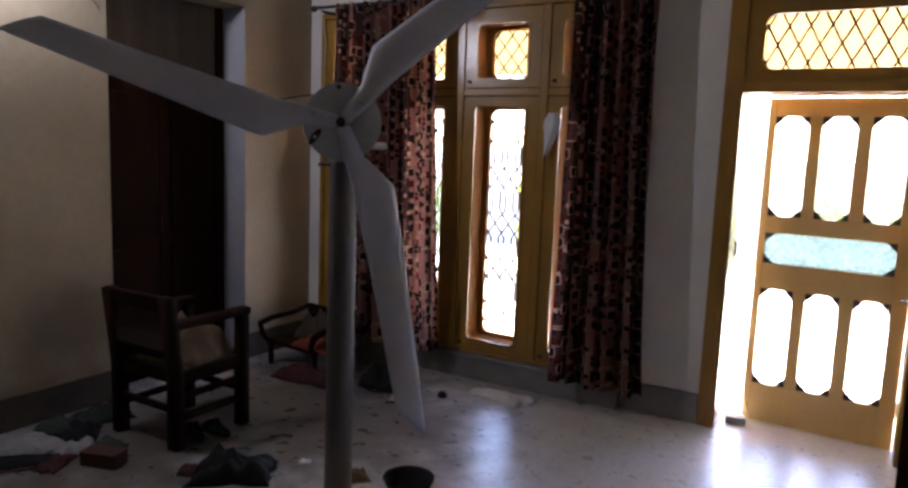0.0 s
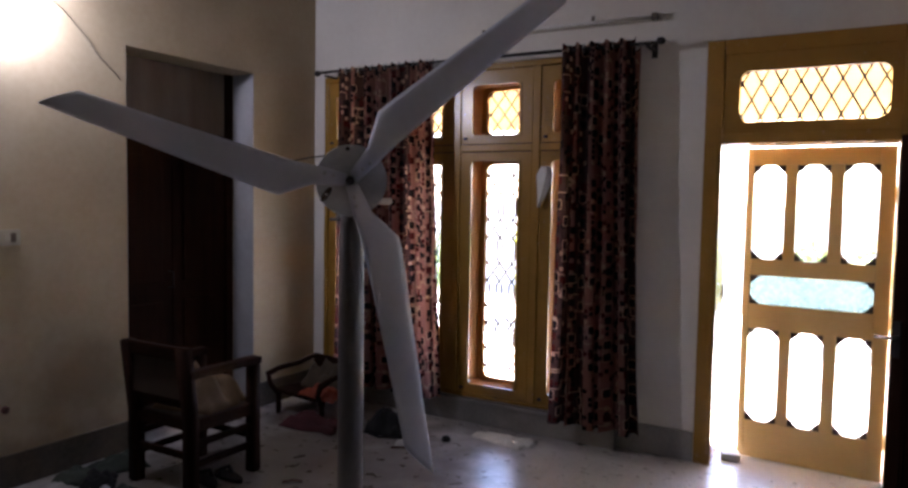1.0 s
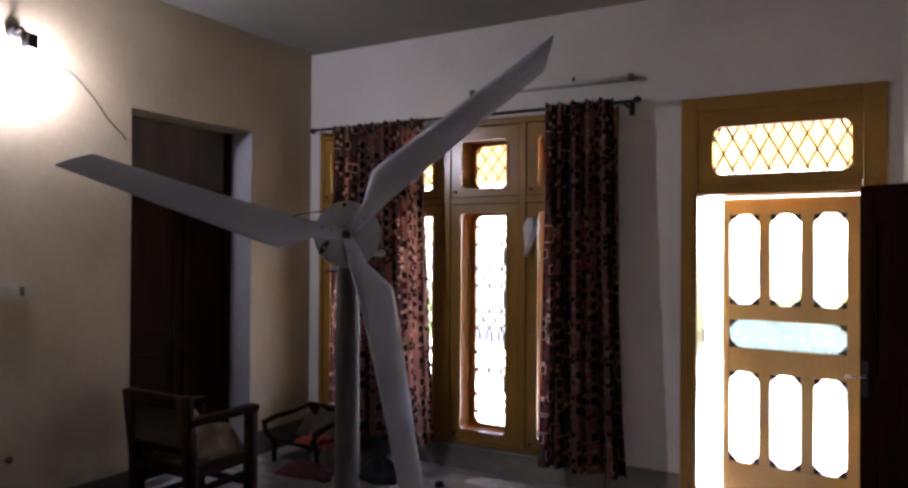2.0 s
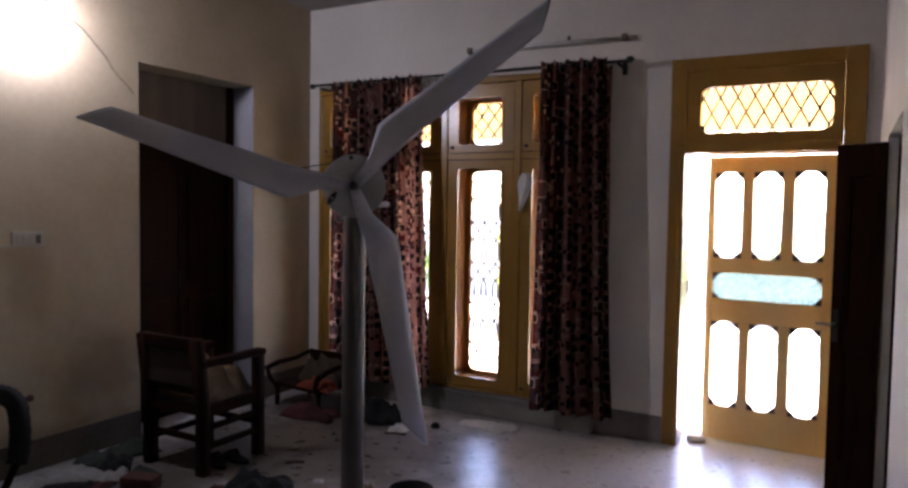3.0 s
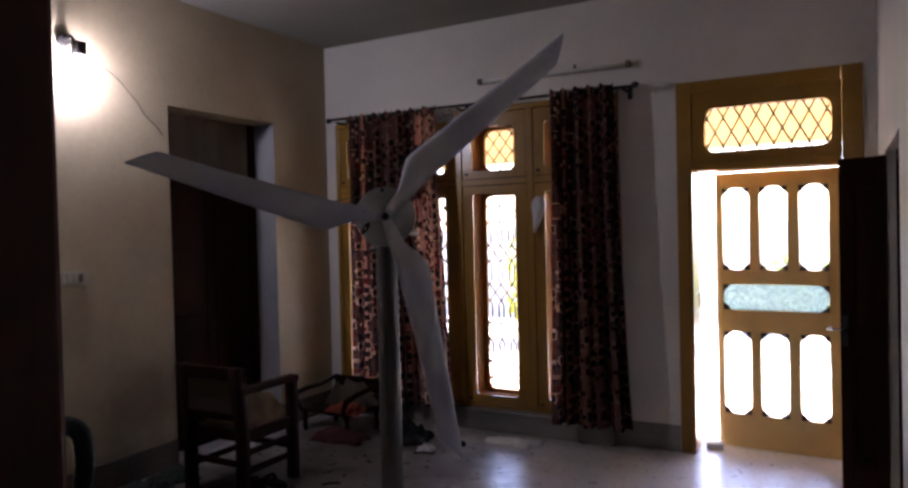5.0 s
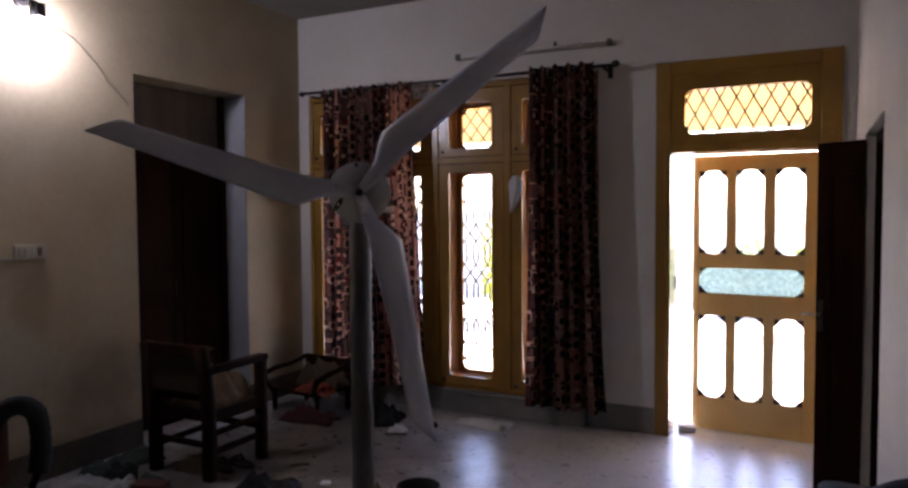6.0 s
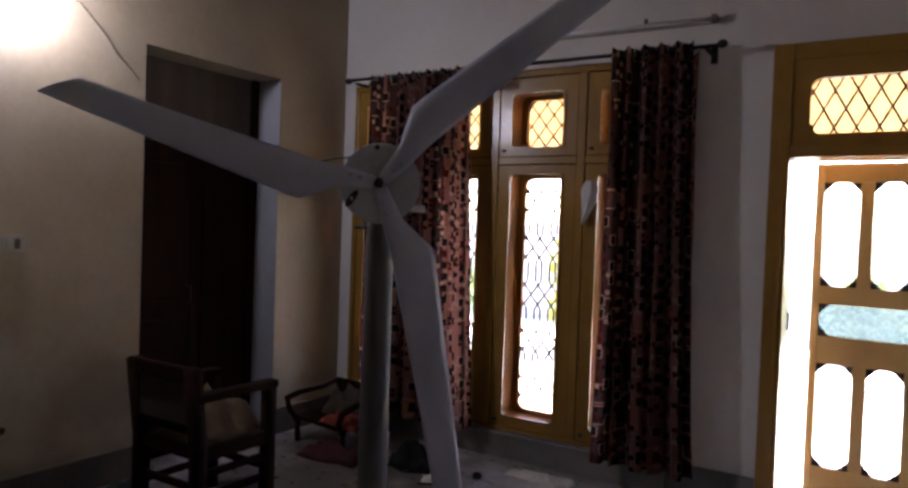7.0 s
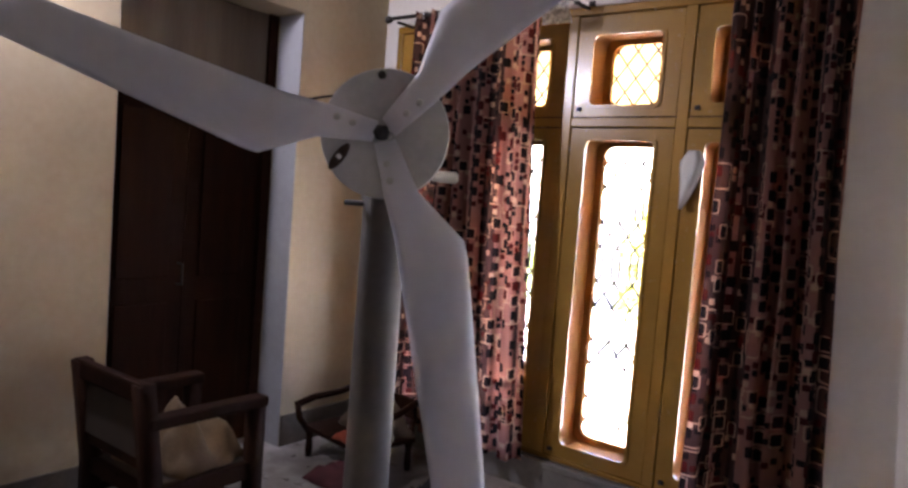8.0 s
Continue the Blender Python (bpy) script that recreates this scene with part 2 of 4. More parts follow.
DARKWOOD = wood("dark_stained_wood", (0.085, 0.025, 0.010), (0.045, 0.012, 0.005), 0.4)
PANELWOOD = wood("brown_varnished_wood", (0.20, 0.115, 0.05), (0.13, 0.07, 0.03), 0.8, "Z", 0.0)
DOORWOOD = wood("dark_brown_door_wood", (0.026, 0.008, 0.003), (0.014, 0.0042, 0.0016), 0.8, "Z", 0.0)
DOORWOOD.node_tree.nodes["Principled BSDF"].inputs["Specular IOR Level"].default_value = 0.08
CHAIRWOOD = wood("worn_brown_chair_wood", (0.021, 0.007, 0.003), (0.011, 0.0036, 0.0017), 0.65, "Z", 0.0)
CHAIRWOOD.node_tree.nodes["Principled BSDF"].inputs["Specular IOR Level"].default_value = 0.08
BROWN_PANEL = wood("dull_brown_board", (0.17, 0.135, 0.105), (0.12, 0.092, 0.07), 0.85, "Z", 0.0)
BLADE = material("pale_grey_blade_paint", (0.48, 0.50, 0.585), 0.5, 0, (0.40, 0.42, 0.50), 2.2, 30.0, 0.05)
HUBM = material("grey_painted_steel", (0.43, 0.445, 0.475), 0.45, 0, (0.30, 0.31, 0.335), 7.0, 60.0, 0.06)
ALU = material("cast_aluminium", (0.55, 0.55, 0.54), 0.4, 0.9, (0.34, 0.34, 0.33), 9.0, 90.0, 0.25)
STEEL = material("bright_steel", (0.72, 0.72, 0.72), 0.25, 1.0, (0.5, 0.5, 0.5), 9.0, 90.0, 0.05)
POLE = material("grey_green_pole_paint", (0.082, 0.074, 0.07), 0.5, 0, (0.06, 0.053, 0.05), 4.0, 50.0, 0.12)
BLACK = material("black_rubber", (0.008, 0.008, 0.008), 0.7, 0, (0.014, 0.013, 0.012), 8.0, 120.0, 0.2, 0.2)
IRON = material("dark_iron", (0.014, 0.012, 0.012), 0.7, 0.0, (0.024, 0.017, 0.014), 20.0, 120.0, 0.1)
CLOTH = curtain_cloth()
CANE = material("beige_cushion_cloth", (0.17, 0.105, 0.052), 0.85, 0, (0.10, 0.06, 0.03), 9.0, 120.0, 0.3)
PLASTIC = material("ivory_plastic", (0.46, 0.42, 0.345), 0.45, 0, (0.37, 0.335, 0.27), 12.0, 90.0, 0.03)
PAPER = material("white_paper", (0.74, 0.73, 0.70), 0.8, 0, (0.6, 0.58, 0.54), 12.0, 80.0, 0.2)
# white paper's darker copy, dim wall-side shade put into its colour
SHADED_PAPER = material("shade_darkened_paper", (0.34, 0.33, 0.32), 0.9, 0, (0.2, 0.19, 0.18), 9.0, 70.0, 0.3)
TANCLOTH = material("dull_brown_cloth", (0.085, 0.060, 0.036), 0.9, 0, (0.045, 0.03, 0.018), 8.0, 90.0, 0.3)
ORANGE = material("orange_red_cloth", (0.30, 0.055, 0.02), 0.9, 0, (0.12, 0.02, 0.012), 8.0, 90.0, 0.3)
MAROON = material("maroon_cloth", (0.075, 0.014, 0.016), 0.9, 0, (0.04, 0.009, 0.01), 8.0, 90.0, 0.3)
GREEN = material("dull_green_cloth", (0.035, 0.045, 0.034), 0.9, 0, (0.02, 0.026, 0.02), 8.0, 90.0, 0.3)
NAVY = material("dark_blue_cloth", (0.02, 0.022, 0.04), 0.8, 0, (0.03, 0.03, 0.05), 8.0, 90.0, 0.3)
BROWNBOX = material("brown_card", (0.10, 0.032, 0.022), 0.85, 0, (0.055, 0.02, 0.014), 7.0, 70.0, 0.15)
GLASS = glass("clear_pane")
FROST = glass("pale_blue_figured_glass", (0.36, 0.445, 0.43), 0.75, 0.85)
CLEARPLASTIC = glass("thin_clear_plastic", (0.9, 0.92, 0.95), 0.5, 0.8)
PORCH = material("yellow_cream_porch_paint", (0.85, 0.70, 0.40), 0.8, 0, (0.78, 0.62, 0.33), 1.5, 20.0, 0.05)
TERRACE = material("pale_cement_terrace", (0.58, 0.56, 0.52), 0.8, 0, (0.48, 0.46, 0.42), 1.2, 20.0, 0.2)
GARDENWALL = material("whitewashed_garden_wall", (0.76, 0.74, 0.70), 0.85, 0, (0.62, 0.6, 0.55), 1.0, 18.0, 0.2)
def leafy(m, through_colour):
    """Lets light shine through a leaf."""
    n, link = m.node_tree.nodes, m.node_tree.links.new
    tl_, mx_ = n.new("ShaderNodeBsdfTranslucent"), n.new("ShaderNodeMixShader")
    tl_.inputs[0].default_value = (*through_colour, 1)
    mx_.inputs[0].default_value = 0.5
    link(n["Principled BSDF"].outputs[0], mx_.inputs[1])
    link(tl_.outputs[0], mx_.inputs[2])
    link(mx_.outputs[0], n["Material Output"].inputs[0])
    return m


LEAF = material("shrub_leaf", (0.10, 0.16, 0.03), 0.5, 0, (0.16, 0.19, 0.035), 3.0, 30.0, 0.05)
LEAF_YELLOW = material("yellow_green_leaf", (0.30, 0.32, 0.03), 0.5, 0, (0.2, 0.25, 0.03), 3.0, 30.0, 0.05)
leafy(LEAF, (0.25, 0.38, 0.12))
leafy(LEAF_YELLOW, (0.62, 0.62, 0.06))
BARK = material("shrub_bark", (0.12, 0.09, 0.06), 0.9, 0, (0.07, 0.05, 0.035), 10.0, 90.0, 0.4)
BULB = glow("lit_bulb_globe", (0.84, 0.92, 1.0), 17.0)

# ---------- mesh helpers ----------
def box(bm, x0, x1, y0, y1, z0, z1, bevel=0.0, m=None):
    vs = [bm.verts.new((x, y, z)) for x in (x0, x1) for y in (y0, y1) for z in (z0, z1)]
    fs = [bm.faces.new([vs[i] for i in q]) for q in ((0, 1, 3, 2), (4, 6, 7, 5), (0, 4, 5, 1), (2, 3, 7, 6), (0, 2, 6, 4), (1, 5, 7, 3))]
    if m:
        bmesh.ops.transform(bm, matrix=m, verts=vs)
    if bevel:
        es = list({e for f in fs for e in f.edges})
        bmesh.ops.bevel(bm, geom=es, offset=bevel, segments=2, affect="EDGES", profile=0.6)
    return bm


def boxed(x0, x1, y0, y1, z0, z1, bevel=0.0, m=None):
    return box(bmesh.new(), x0, x1, y0, y1, z0, z1, bevel, m)


def lathe(bm, profile, n=28, m=None, cap=True):
    """A turned shape round z from (radius, height) pairs."""
    rings = []
    for r, z in profile:
        rings.append([bm.verts.new((r * math.cos(2 * math.pi * i / n), r * math.sin(2 * math.pi * i / n), z)) for i in range(n)])
    for a, b in zip(rings, rings[1:]):
        for i in range(n):
            f = bm.faces.new((a[i], a[(i + 1) % n], b[(i + 1) % n], b[i]))
            f.smooth = True
    if cap:
        bm.faces.new(rings[0][::-1])
        bm.faces.new(rings[-1])
    if m:
        bmesh.ops.transform(bm, matrix=m, verts=[v for r in rings for v in r])
    return bm


def tube(bm, pts, r, n=8, radii=None):
    """A round bar along a line of points."""
    pts = [Vector(p) for p in pts]
    rings, side = [], None
    for i, p in enumerate(pts):
        d = (pts[min(i + 1, len(pts) - 1)] - pts[max(i - 1, 0)]).normalized()
        if side is None:
            side = d.orthogonal().normalized()
        side = (side - d * side.dot(d)).normalized()
        other = d.cross(side)
        rad = radii[i] if radii else r
        rings.append([bm.verts.new(p + rad * (math.cos(a) * side + math.sin(a) * other)) for a in (2 * math.pi * k / n for k in range(n))])
    for a, b in zip(rings, rings[1:]):
        for i in range(n):
            f = bm.faces.new((a[i], a[(i + 1) % n], b[(i + 1) % n], b[i]))
            f.smooth = True
    bm.faces.new(rings[0][::-1])
    bm.faces.new(rings[-1])
    return bm


def rounded(x0, x1, z0, z1, r, k=5):
    """A rectangle's outline with round corners, the same number of points for every size."""
    pts = []
    for cx, cz, a0 in ((x1 - r, z1 - r, 0), (x0 + r, z1 - r, 90), (x0 + r, z0 + r, 180), (x1 - r, z0 + r, 270)):
        for i in range(k + 1):
            a = radians(a0 + 90 * i / k)
            pts.append((cx + r * math.cos(a), cz + r * math.sin(a)))
    return pts


def pierced(bm, outer, hole, y0, y1):
    """A board in the xz plane between two outlines of the same length, from y0 to y1."""
    loops = [[bm.verts.new((x, y, z)) for x, z in o] for y in (y0, y1) for o in (outer, hole)]
    o0, h0, o1, h1 = loops
    n = len(outer)
    for i in range(n):
        j = (i + 1) % n
        bm.faces.new((o0[i], h0[i], h0[j], o0[j]))
        bm.faces.new((o1[i], o1[j], h1[j], h1[i]))
        bm.faces.new((o0[i], o0[j], o1[j], o1[i]))
        bm.faces.new((h0[i], h1[i], h1[j], h0[j]))
    return bm


def holed(bm, axis, a0, a1, z1, d0, d1, holes, z0=0.0):
    """A wall along an axis with rectangular holes (a0, a1, z0, z1) through it."""
    xs = sorted({a0, a1, *[h[0] for h in holes], *[h[1] for h in holes]})
    zs = sorted({z0, z1, *[h[2] for h in holes], *[h[3] for h in holes]})
    for xa, xb in zip(xs, xs[1:]):
        for za, zb in zip(zs, zs[1:]):
            if any(h[0] <= xa and xb <= h[1] and h[2] <= za and zb <= h[3] for h in holes):
                continue
            if axis == "x":
                box(bm, xa, xb, d0, d1, za, zb)
            else:
                box(bm, d0, d1, xa, xb, za, zb)
    bmesh.ops.remove_doubles(bm, verts=bm.verts, dist=0.0005)
    bm.verts.index_update()
    seen = {}
    for f in bm.faces:
        seen.setdefault(tuple(sorted(v.index for v in f.verts)), []).append(f)
    bmesh.ops.delete(bm, geom=[f for fs in seen.values() if len(fs) > 1 for f in fs], context="FACES_ONLY")
    return bm


def mesh_of(bm, name, mat):
    bmesh.ops.recalc_face_normals(bm, faces=bm.faces)
    me = bpy.data.meshes.new(name)
    bm.to_mesh(me)
    bm.free()
    me.materials.append(mat)
    return me


def part(name, bm, mat, parent, label=""):
    ob = new(name, mesh_of(bm, name, mat))
    ob.parent = parent
    return tagged(ob, label)


def shared(name, me, parent, m):
    """One more part on a mesh that is there already."""
    ob = new(name, me)
    ob.parent = parent
    ob.matrix_basis = m
    return ob


def thing(name, label, category, m=Matrix(), group="", kind=""):
    ob = new(name)
    ob.matrix_basis = m
    ob.empty_display_size = 0.1
    return tagged(ob, label, category, group, kind)


def single(name, bm, mat, label, category, m=Matrix(), group="", kind=""):
    ob = new(name, mesh_of(bm, name, mat))
    ob.matrix_basis = m
    return tagged(ob, label, category, group, kind)


def structure(name, bm, mat, label, category):
    return single(name, bm, mat, label, category, kind="structure")


def crumple(bm, w, d, h, seed, n=14):
    """A crumpled sheet or heap that lies on the floor, closed underneath."""
    rnd = random.Random(seed)
    off = Vector((rnd.uniform(0, 50), rnd.uniform(0, 50), 0))
    rows = []
    for i in range(n + 1):
        row = []
        for j in range(n + 1):
            u, v = i / n * 2 - 1, j / n * 2 - 1
            edge = 1 + 0.22 * noise.noise(Vector((u * 1.7, v * 1.7, 0)) + off)
            x, y = u * w / 2 * edge, v * d / 2 * edge
            fall = max(0.0, 1 - max(abs(u), abs(v)) ** 3)
            z = 0.004 + h * fall * (0.55 + 0.55 * noise.noise(Vector((u * 2.6, v * 2.6, 1.5)) + off) + 0.25 * abs(noise.noise(Vector((u * 6, v * 6, 4)) + off)))
            row.append(bm.verts.new((x, y, max(z, 0.003))))
        rows.append(row)
    for i in range(n):
        for j in range(n):
            bm.faces.new((rows[i][j], rows[i + 1][j], rows[i + 1][j + 1], rows[i][j + 1])).smooth = True
    rim = [rows[i][0] for i in range(n)] + [rows[n][j] for j in range(n)] + [rows[i][n] for i in range(n, 0, -1)] + [rows[0][j] for j in range(n, 0, -1)]
    low = [bm.verts.new((v.co.x * 0.97, v.co.y * 0.97, 0.0)) for v in rim]
    for i in range(len(rim)):
        j = (i + 1) % len(rim)
        bm.faces.new((rim[i], low[i], low[j], rim[j]))
    bm.faces.new(low)
    return bm


# ---------- the room's shell ----------
LEFT, BACK, RIGHT, NEAR, TOP = -3.83, 4.87, 0.72, -0.22, 3.46
WIN = (-3.69, -1.07, 0.185, 2.72)
DOOR = (-0.562, 0.641, 0.0, 2.735)
NICHE = (3.035, 4.15, 0.0, 2.66)
SIDE = (2.86, 3.98, 0.0, 2.07)
ENTRY = (-0.143, 0.70, 0.0, 2.12)

structure("floor", boxed(-4.2, 2.7, -3.6, 5.12, -0.12, 0.0), FLOOR, "pale grey polished chip floor, dusty and worn, shade painted at left", "floor")
structure("ceiling", boxed(-4.2, 2.7, -3.6, 5.1, TOP, TOP + 0.15), CEIL, "flat ceiling, its paint darkened to cut bounced light", "ceiling")
structure("wall_back", holed(bmesh.new(), "x", -4.2, 0.95, TOP, BACK, 5.10, [WIN, DOOR]), WHITE_WALL, "off-white painted wall with a wide window and a door", "wall")
structure("wall_left", holed(bmesh.new(), "y", -3.6, BACK - 0.002, TOP, -4.2, LEFT, [NICHE]), WALL, "cream painted wall with a deep doorway and damp stains", "wall")
structure("wall_right", holed(bmesh.new(), "y", NEAR - 0.23, BACK - 0.002, TOP, RIGHT, 0.95, [SIDE]), WHITE_WALL, "off-white painted wall with a dark doorway", "wall")
structure("wall_near", holed(bmesh.new(), "x", LEFT + 0.002, RIGHT - 0.002, TOP, NEAR - 0.23, NEAR, [ENTRY]), DIM, "unseen wall round an entry doorway, dark brown to cut bounced light", "wall")
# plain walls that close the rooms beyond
structure("wall_passage_end", boxed(LEFT, 2.7, -3.6, -3.4, 0, TOP), DIM, "plain unseen wall of the next room, dark brown to cut bounced light", "wall")
structure("wall_passage_side", boxed(2.5, 2.7, -3.4, 5.1, 0, TOP), DIM, "plain unseen wall of the next room, dark brown to cut bounced light", "wall")
structure("wall_side_room", boxed(0.95, 2.5, 4.87, 5.1, 0, TOP), WALL, "plain cream wall of the side room", "wall")
structure("wall_side_room_near", boxed(0.952, 2.498, 1.6, 1.8, 0, TOP), WALL, "plain cream wall of the side room", "wall")
structure("wall_niche_back", boxed(-4.45, -4.22, 2.9, 4.3, 0, 2.8), WALL, "plain wall closing the doorway", "wall")


def skirting(name, runs, mat=None):
    bm = bmesh.new()
    for x0, x1, y0, y1 in runs:
        box(bm, x0, x1, y0, y1, 0.001, 0.198, 0.004)
    return structure(name, bm, mat or SKIRT, "grimy brown skirting band" if mat else "grey cement skirting band, scuffed", "baseboard")


skirting("baseboard_back", [(LEFT + 0.02, WIN[0] - 0.01, BACK - 0.014, BACK - 0.001), (WIN[1] + 0.004, DOOR[0] - 0.004, BACK - 0.014, BACK - 0.001)])
skirting("baseboard_left", [(LEFT + 0.001, LEFT + 0.014, NEAR + 0.02, NICHE[0]), (LEFT + 0.001, LEFT + 0.014, NICHE[1], BACK - 0.02)], DIRTY_SKIRT)
skirting("baseboard_right", [(RIGHT - 0.014, RIGHT - 0.001, NEAR + 0.02, 0.597), (RIGHT - 0.014, RIGHT - 0.001, 0.788, SIDE[0]), (RIGHT - 0.014, RIGHT - 0.001, SIDE[1] + 0.03, BACK - 0.02)])

sill = boxed(WIN[0] - 0.0, WIN[1], 4.79, BACK - 0.001, 0.001, 0.150, 0.006)
box(sill, WIN[0] + 0.002, WIN[1] - 0.002, 4.775, BACK - 0.0415, 0.1505, 0.184, 0.006)
structure("window_sill", sill, SKIRT, "low grey cement sill under the window", "sill")

# ---------- outside ----------
structure("ground", boxed(-400, 400, 5.12, 800, -0.16, -0.008), TERRACE, "pale cement ground outside in sunlight", "ground")
structure("porch_roof", holed(bmesh.new(), "x", -8, 6, 3.3, 5.102, 6.8, [], 2.9), PORCH, "cream yellow underside of a porch roof", "porch")
structure("porch_beam", boxed(-8, 6, 6.6, 6.798, 2.42, 2.898), PORCH, "cream yellow beam along the porch edge", "porch")
structure("garden_wall", boxed(-16, 14, 13.0, 13.25, -0.008, 1.7), GARDENWALL, "whitewashed garden wall in bright sun", "wall")


def shrub(x, y, height, width, mat, seed, label):
    """A shrub of thin stems with many small leaves."""
    rnd = random.Random(seed)
    top = thing("shrub", label, "shrub", pose(x, y, -0.008))
    stems, leaves = bmesh.new(), bmesh.new()
    for _ in range(6):
        a, lean = rnd.uniform(0, 6.28), rnd.uniform(0.1, 0.5) * width
        tip = Vector((math.cos(a) * lean, math.sin(a) * lean, height * rnd.uniform(0.7, 1.0)))
        tube(stems, [(0.03 * math.cos(a), 0.03 * math.sin(a), 0), tip * 0.5 + Vector((0, 0, height * 0.08)), tip], 0.01, 5, [0.013, 0.008, 0.004])
    for _ in range(1500):
        a, r = rnd.uniform(0, 6.28), width / 2 * math.sqrt(rnd.random())
        h = height * (0.18 + 0.85 * rnd.random() * (1 - 0.45 * (2 * r / width) ** 2))
        c = Vector((r * math.cos(a), r * math.sin(a), h))
        q = Euler((rnd.uniform(-1, 1), rnd.uniform(-1, 1), rnd.uniform(0, 6.28))).to_matrix()
        s = rnd.uniform(0.035, 0.075)
        vs = [leaves.verts.new(c + q @ Vector(p) * s) for p in ((-1, 0, 0), (-0.2, 0.42, 0.1), (0.9, 0, -0.1), (-0.2, -0.42, 0.1))]
        leaves.faces.new(vs)
    part("stems", stems, BARK, top)
    me_top = part("leaves", leaves, mat, top)
    return me_top


for i, (x, y, h, w, mat) in enumerate(((-3.5, 9.6, 1.95, 1.15, LEAF_YELLOW), (-6.6, 10.6, 1.3, 1.4, LEAF), (0.75, 10.0, 1.5, 1.2, LEAF), (1.9, 10.4, 1.7, 1.5, LEAF), (-0.3, 11.6, 1.2, 0.8, LEAF))):
    shrub(x, y, h, w, mat, 40 + i, "yellow green garden shrub in sunlight" if mat is LEAF_YELLOW else "leafy green garden shrub in sunlight")

# ---------- window ----------
def wire_run(bm, x, a, z0, z1, straight, slope, y, phase, r=0.0075):
    """One bent wire of a grille: straight lengths joined by slanting ones."""
    z, side, pts = z0 - phase, 1, []
    while z < z1 + 0.4:
        pts.append((x + a * side, y, z))
        if straight:
            z += straight
            pts.append((x + a * side, y, z))
        z += slope
        side = -side
    keep = []
    for p, q in zip(pts, pts[1:]):
        lo, hi = max(p[2], z0), min(q[2], z1)
        if hi - lo < 0.002:
            continue
        at = lambda z: (p[0] + (q[0] - p[0]) * (z - p[2]) / (q[2] - p[2]), y, z)
        if not keep:
            keep.append(at(lo))
        keep.append(at(hi))
    if len(keep) > 1:
        tube(bm, keep, r, 5)


def grille(x0, x1, z0, z1, y, spacing, a, straight, slope):
    bm = bmesh.new()
    k, x = 0, x0 + spacing * 0.3
    while x < x1 + spacing * 0.3:
        wire_run(bm, x, a if k % 2 else -a, z0, z1, straight, slope, y, 0.05)
        k, x = k + 1, x + spacing
    bmesh.ops.delete(bm, geom=[v for v in bm.verts if not (x0 - 0.03 < v.co.x < x1 + 0.03)], context="VERTS")
    return bm


def hex_grille(x0, x1, z0, z1, y, pitch=0.108):
    """Pairs of wires that part into long narrow hexagons and wide diamonds by turns."""
    bm = bmesh.new()
    steps = [(0.0, 0.0), (0.035, 0.40), (0.165, 0.40), (0.20, 0.0), (0.27, 1.0), (0.34, 0.0)]
    x = x0 + pitch * 0.35
    while x < x1:
        for side in (-1, 1):
            pts, base = [], z0 - 0.1
            while base < z1:
                pts += [(x + side * pitch * 0.49 * w, y + 0.003 * side, base + h) for h, w in steps[:-1]]
                base += 0.34
            pts = [p for p in pts if z0 <= p[2] <= z1]
            tube(bm, pts, 0.009, 5)
        x += pitch
    bmesh.ops.delete(bm, geom=[v for v in bm.verts if not (x0 - 0.03 < v.co.x < x1 + 0.03)], context="VERTS")
    return bm


window_1 = thing("window_1", "wide ochre painted wooden window with four bays and wire grilles", "window", kind="structure")
FRONT, GLASSY = 4.84, 5.03
BAY = 0.655
frame_bm = bmesh.new()
box(frame_bm, WIN[0] + 0.001, WIN[1] - 0.001, FRONT - 0.012, 5.095, WIN[2] + 0.001, WIN[2] + 0.026, 0.004)
box(frame_bm, WIN[0] + 0.001, WIN[1] - 0.001, FRONT - 0.012, 5.095, WIN[3] - 0.045, WIN[3] - 0.001, 0.004)
part("window_frame", frame_bm, YELLOW, window_1)
for i in range(5):
    x = WIN[0] + i * BAY
    x0, x1 = (x + 0.001, x + 0.04) if i == 0 else (x - 0.04, x - 0.001) if i == 4 else (x - 0.03, x + 0.03)
    part("mullion", boxed(x0, x1, FRONT - 0.010, 5.092, WIN[2] + 0.027, WIN[3] - 0.046, 0.005), YELLOW, window_1)
part("dark_gap_backing", boxed(WIN[0] + 0.04, WIN[1] - 0.04, FRONT + 0.02, FRONT + 0.03, 2.055, 2.135), GROOVE, window_1)
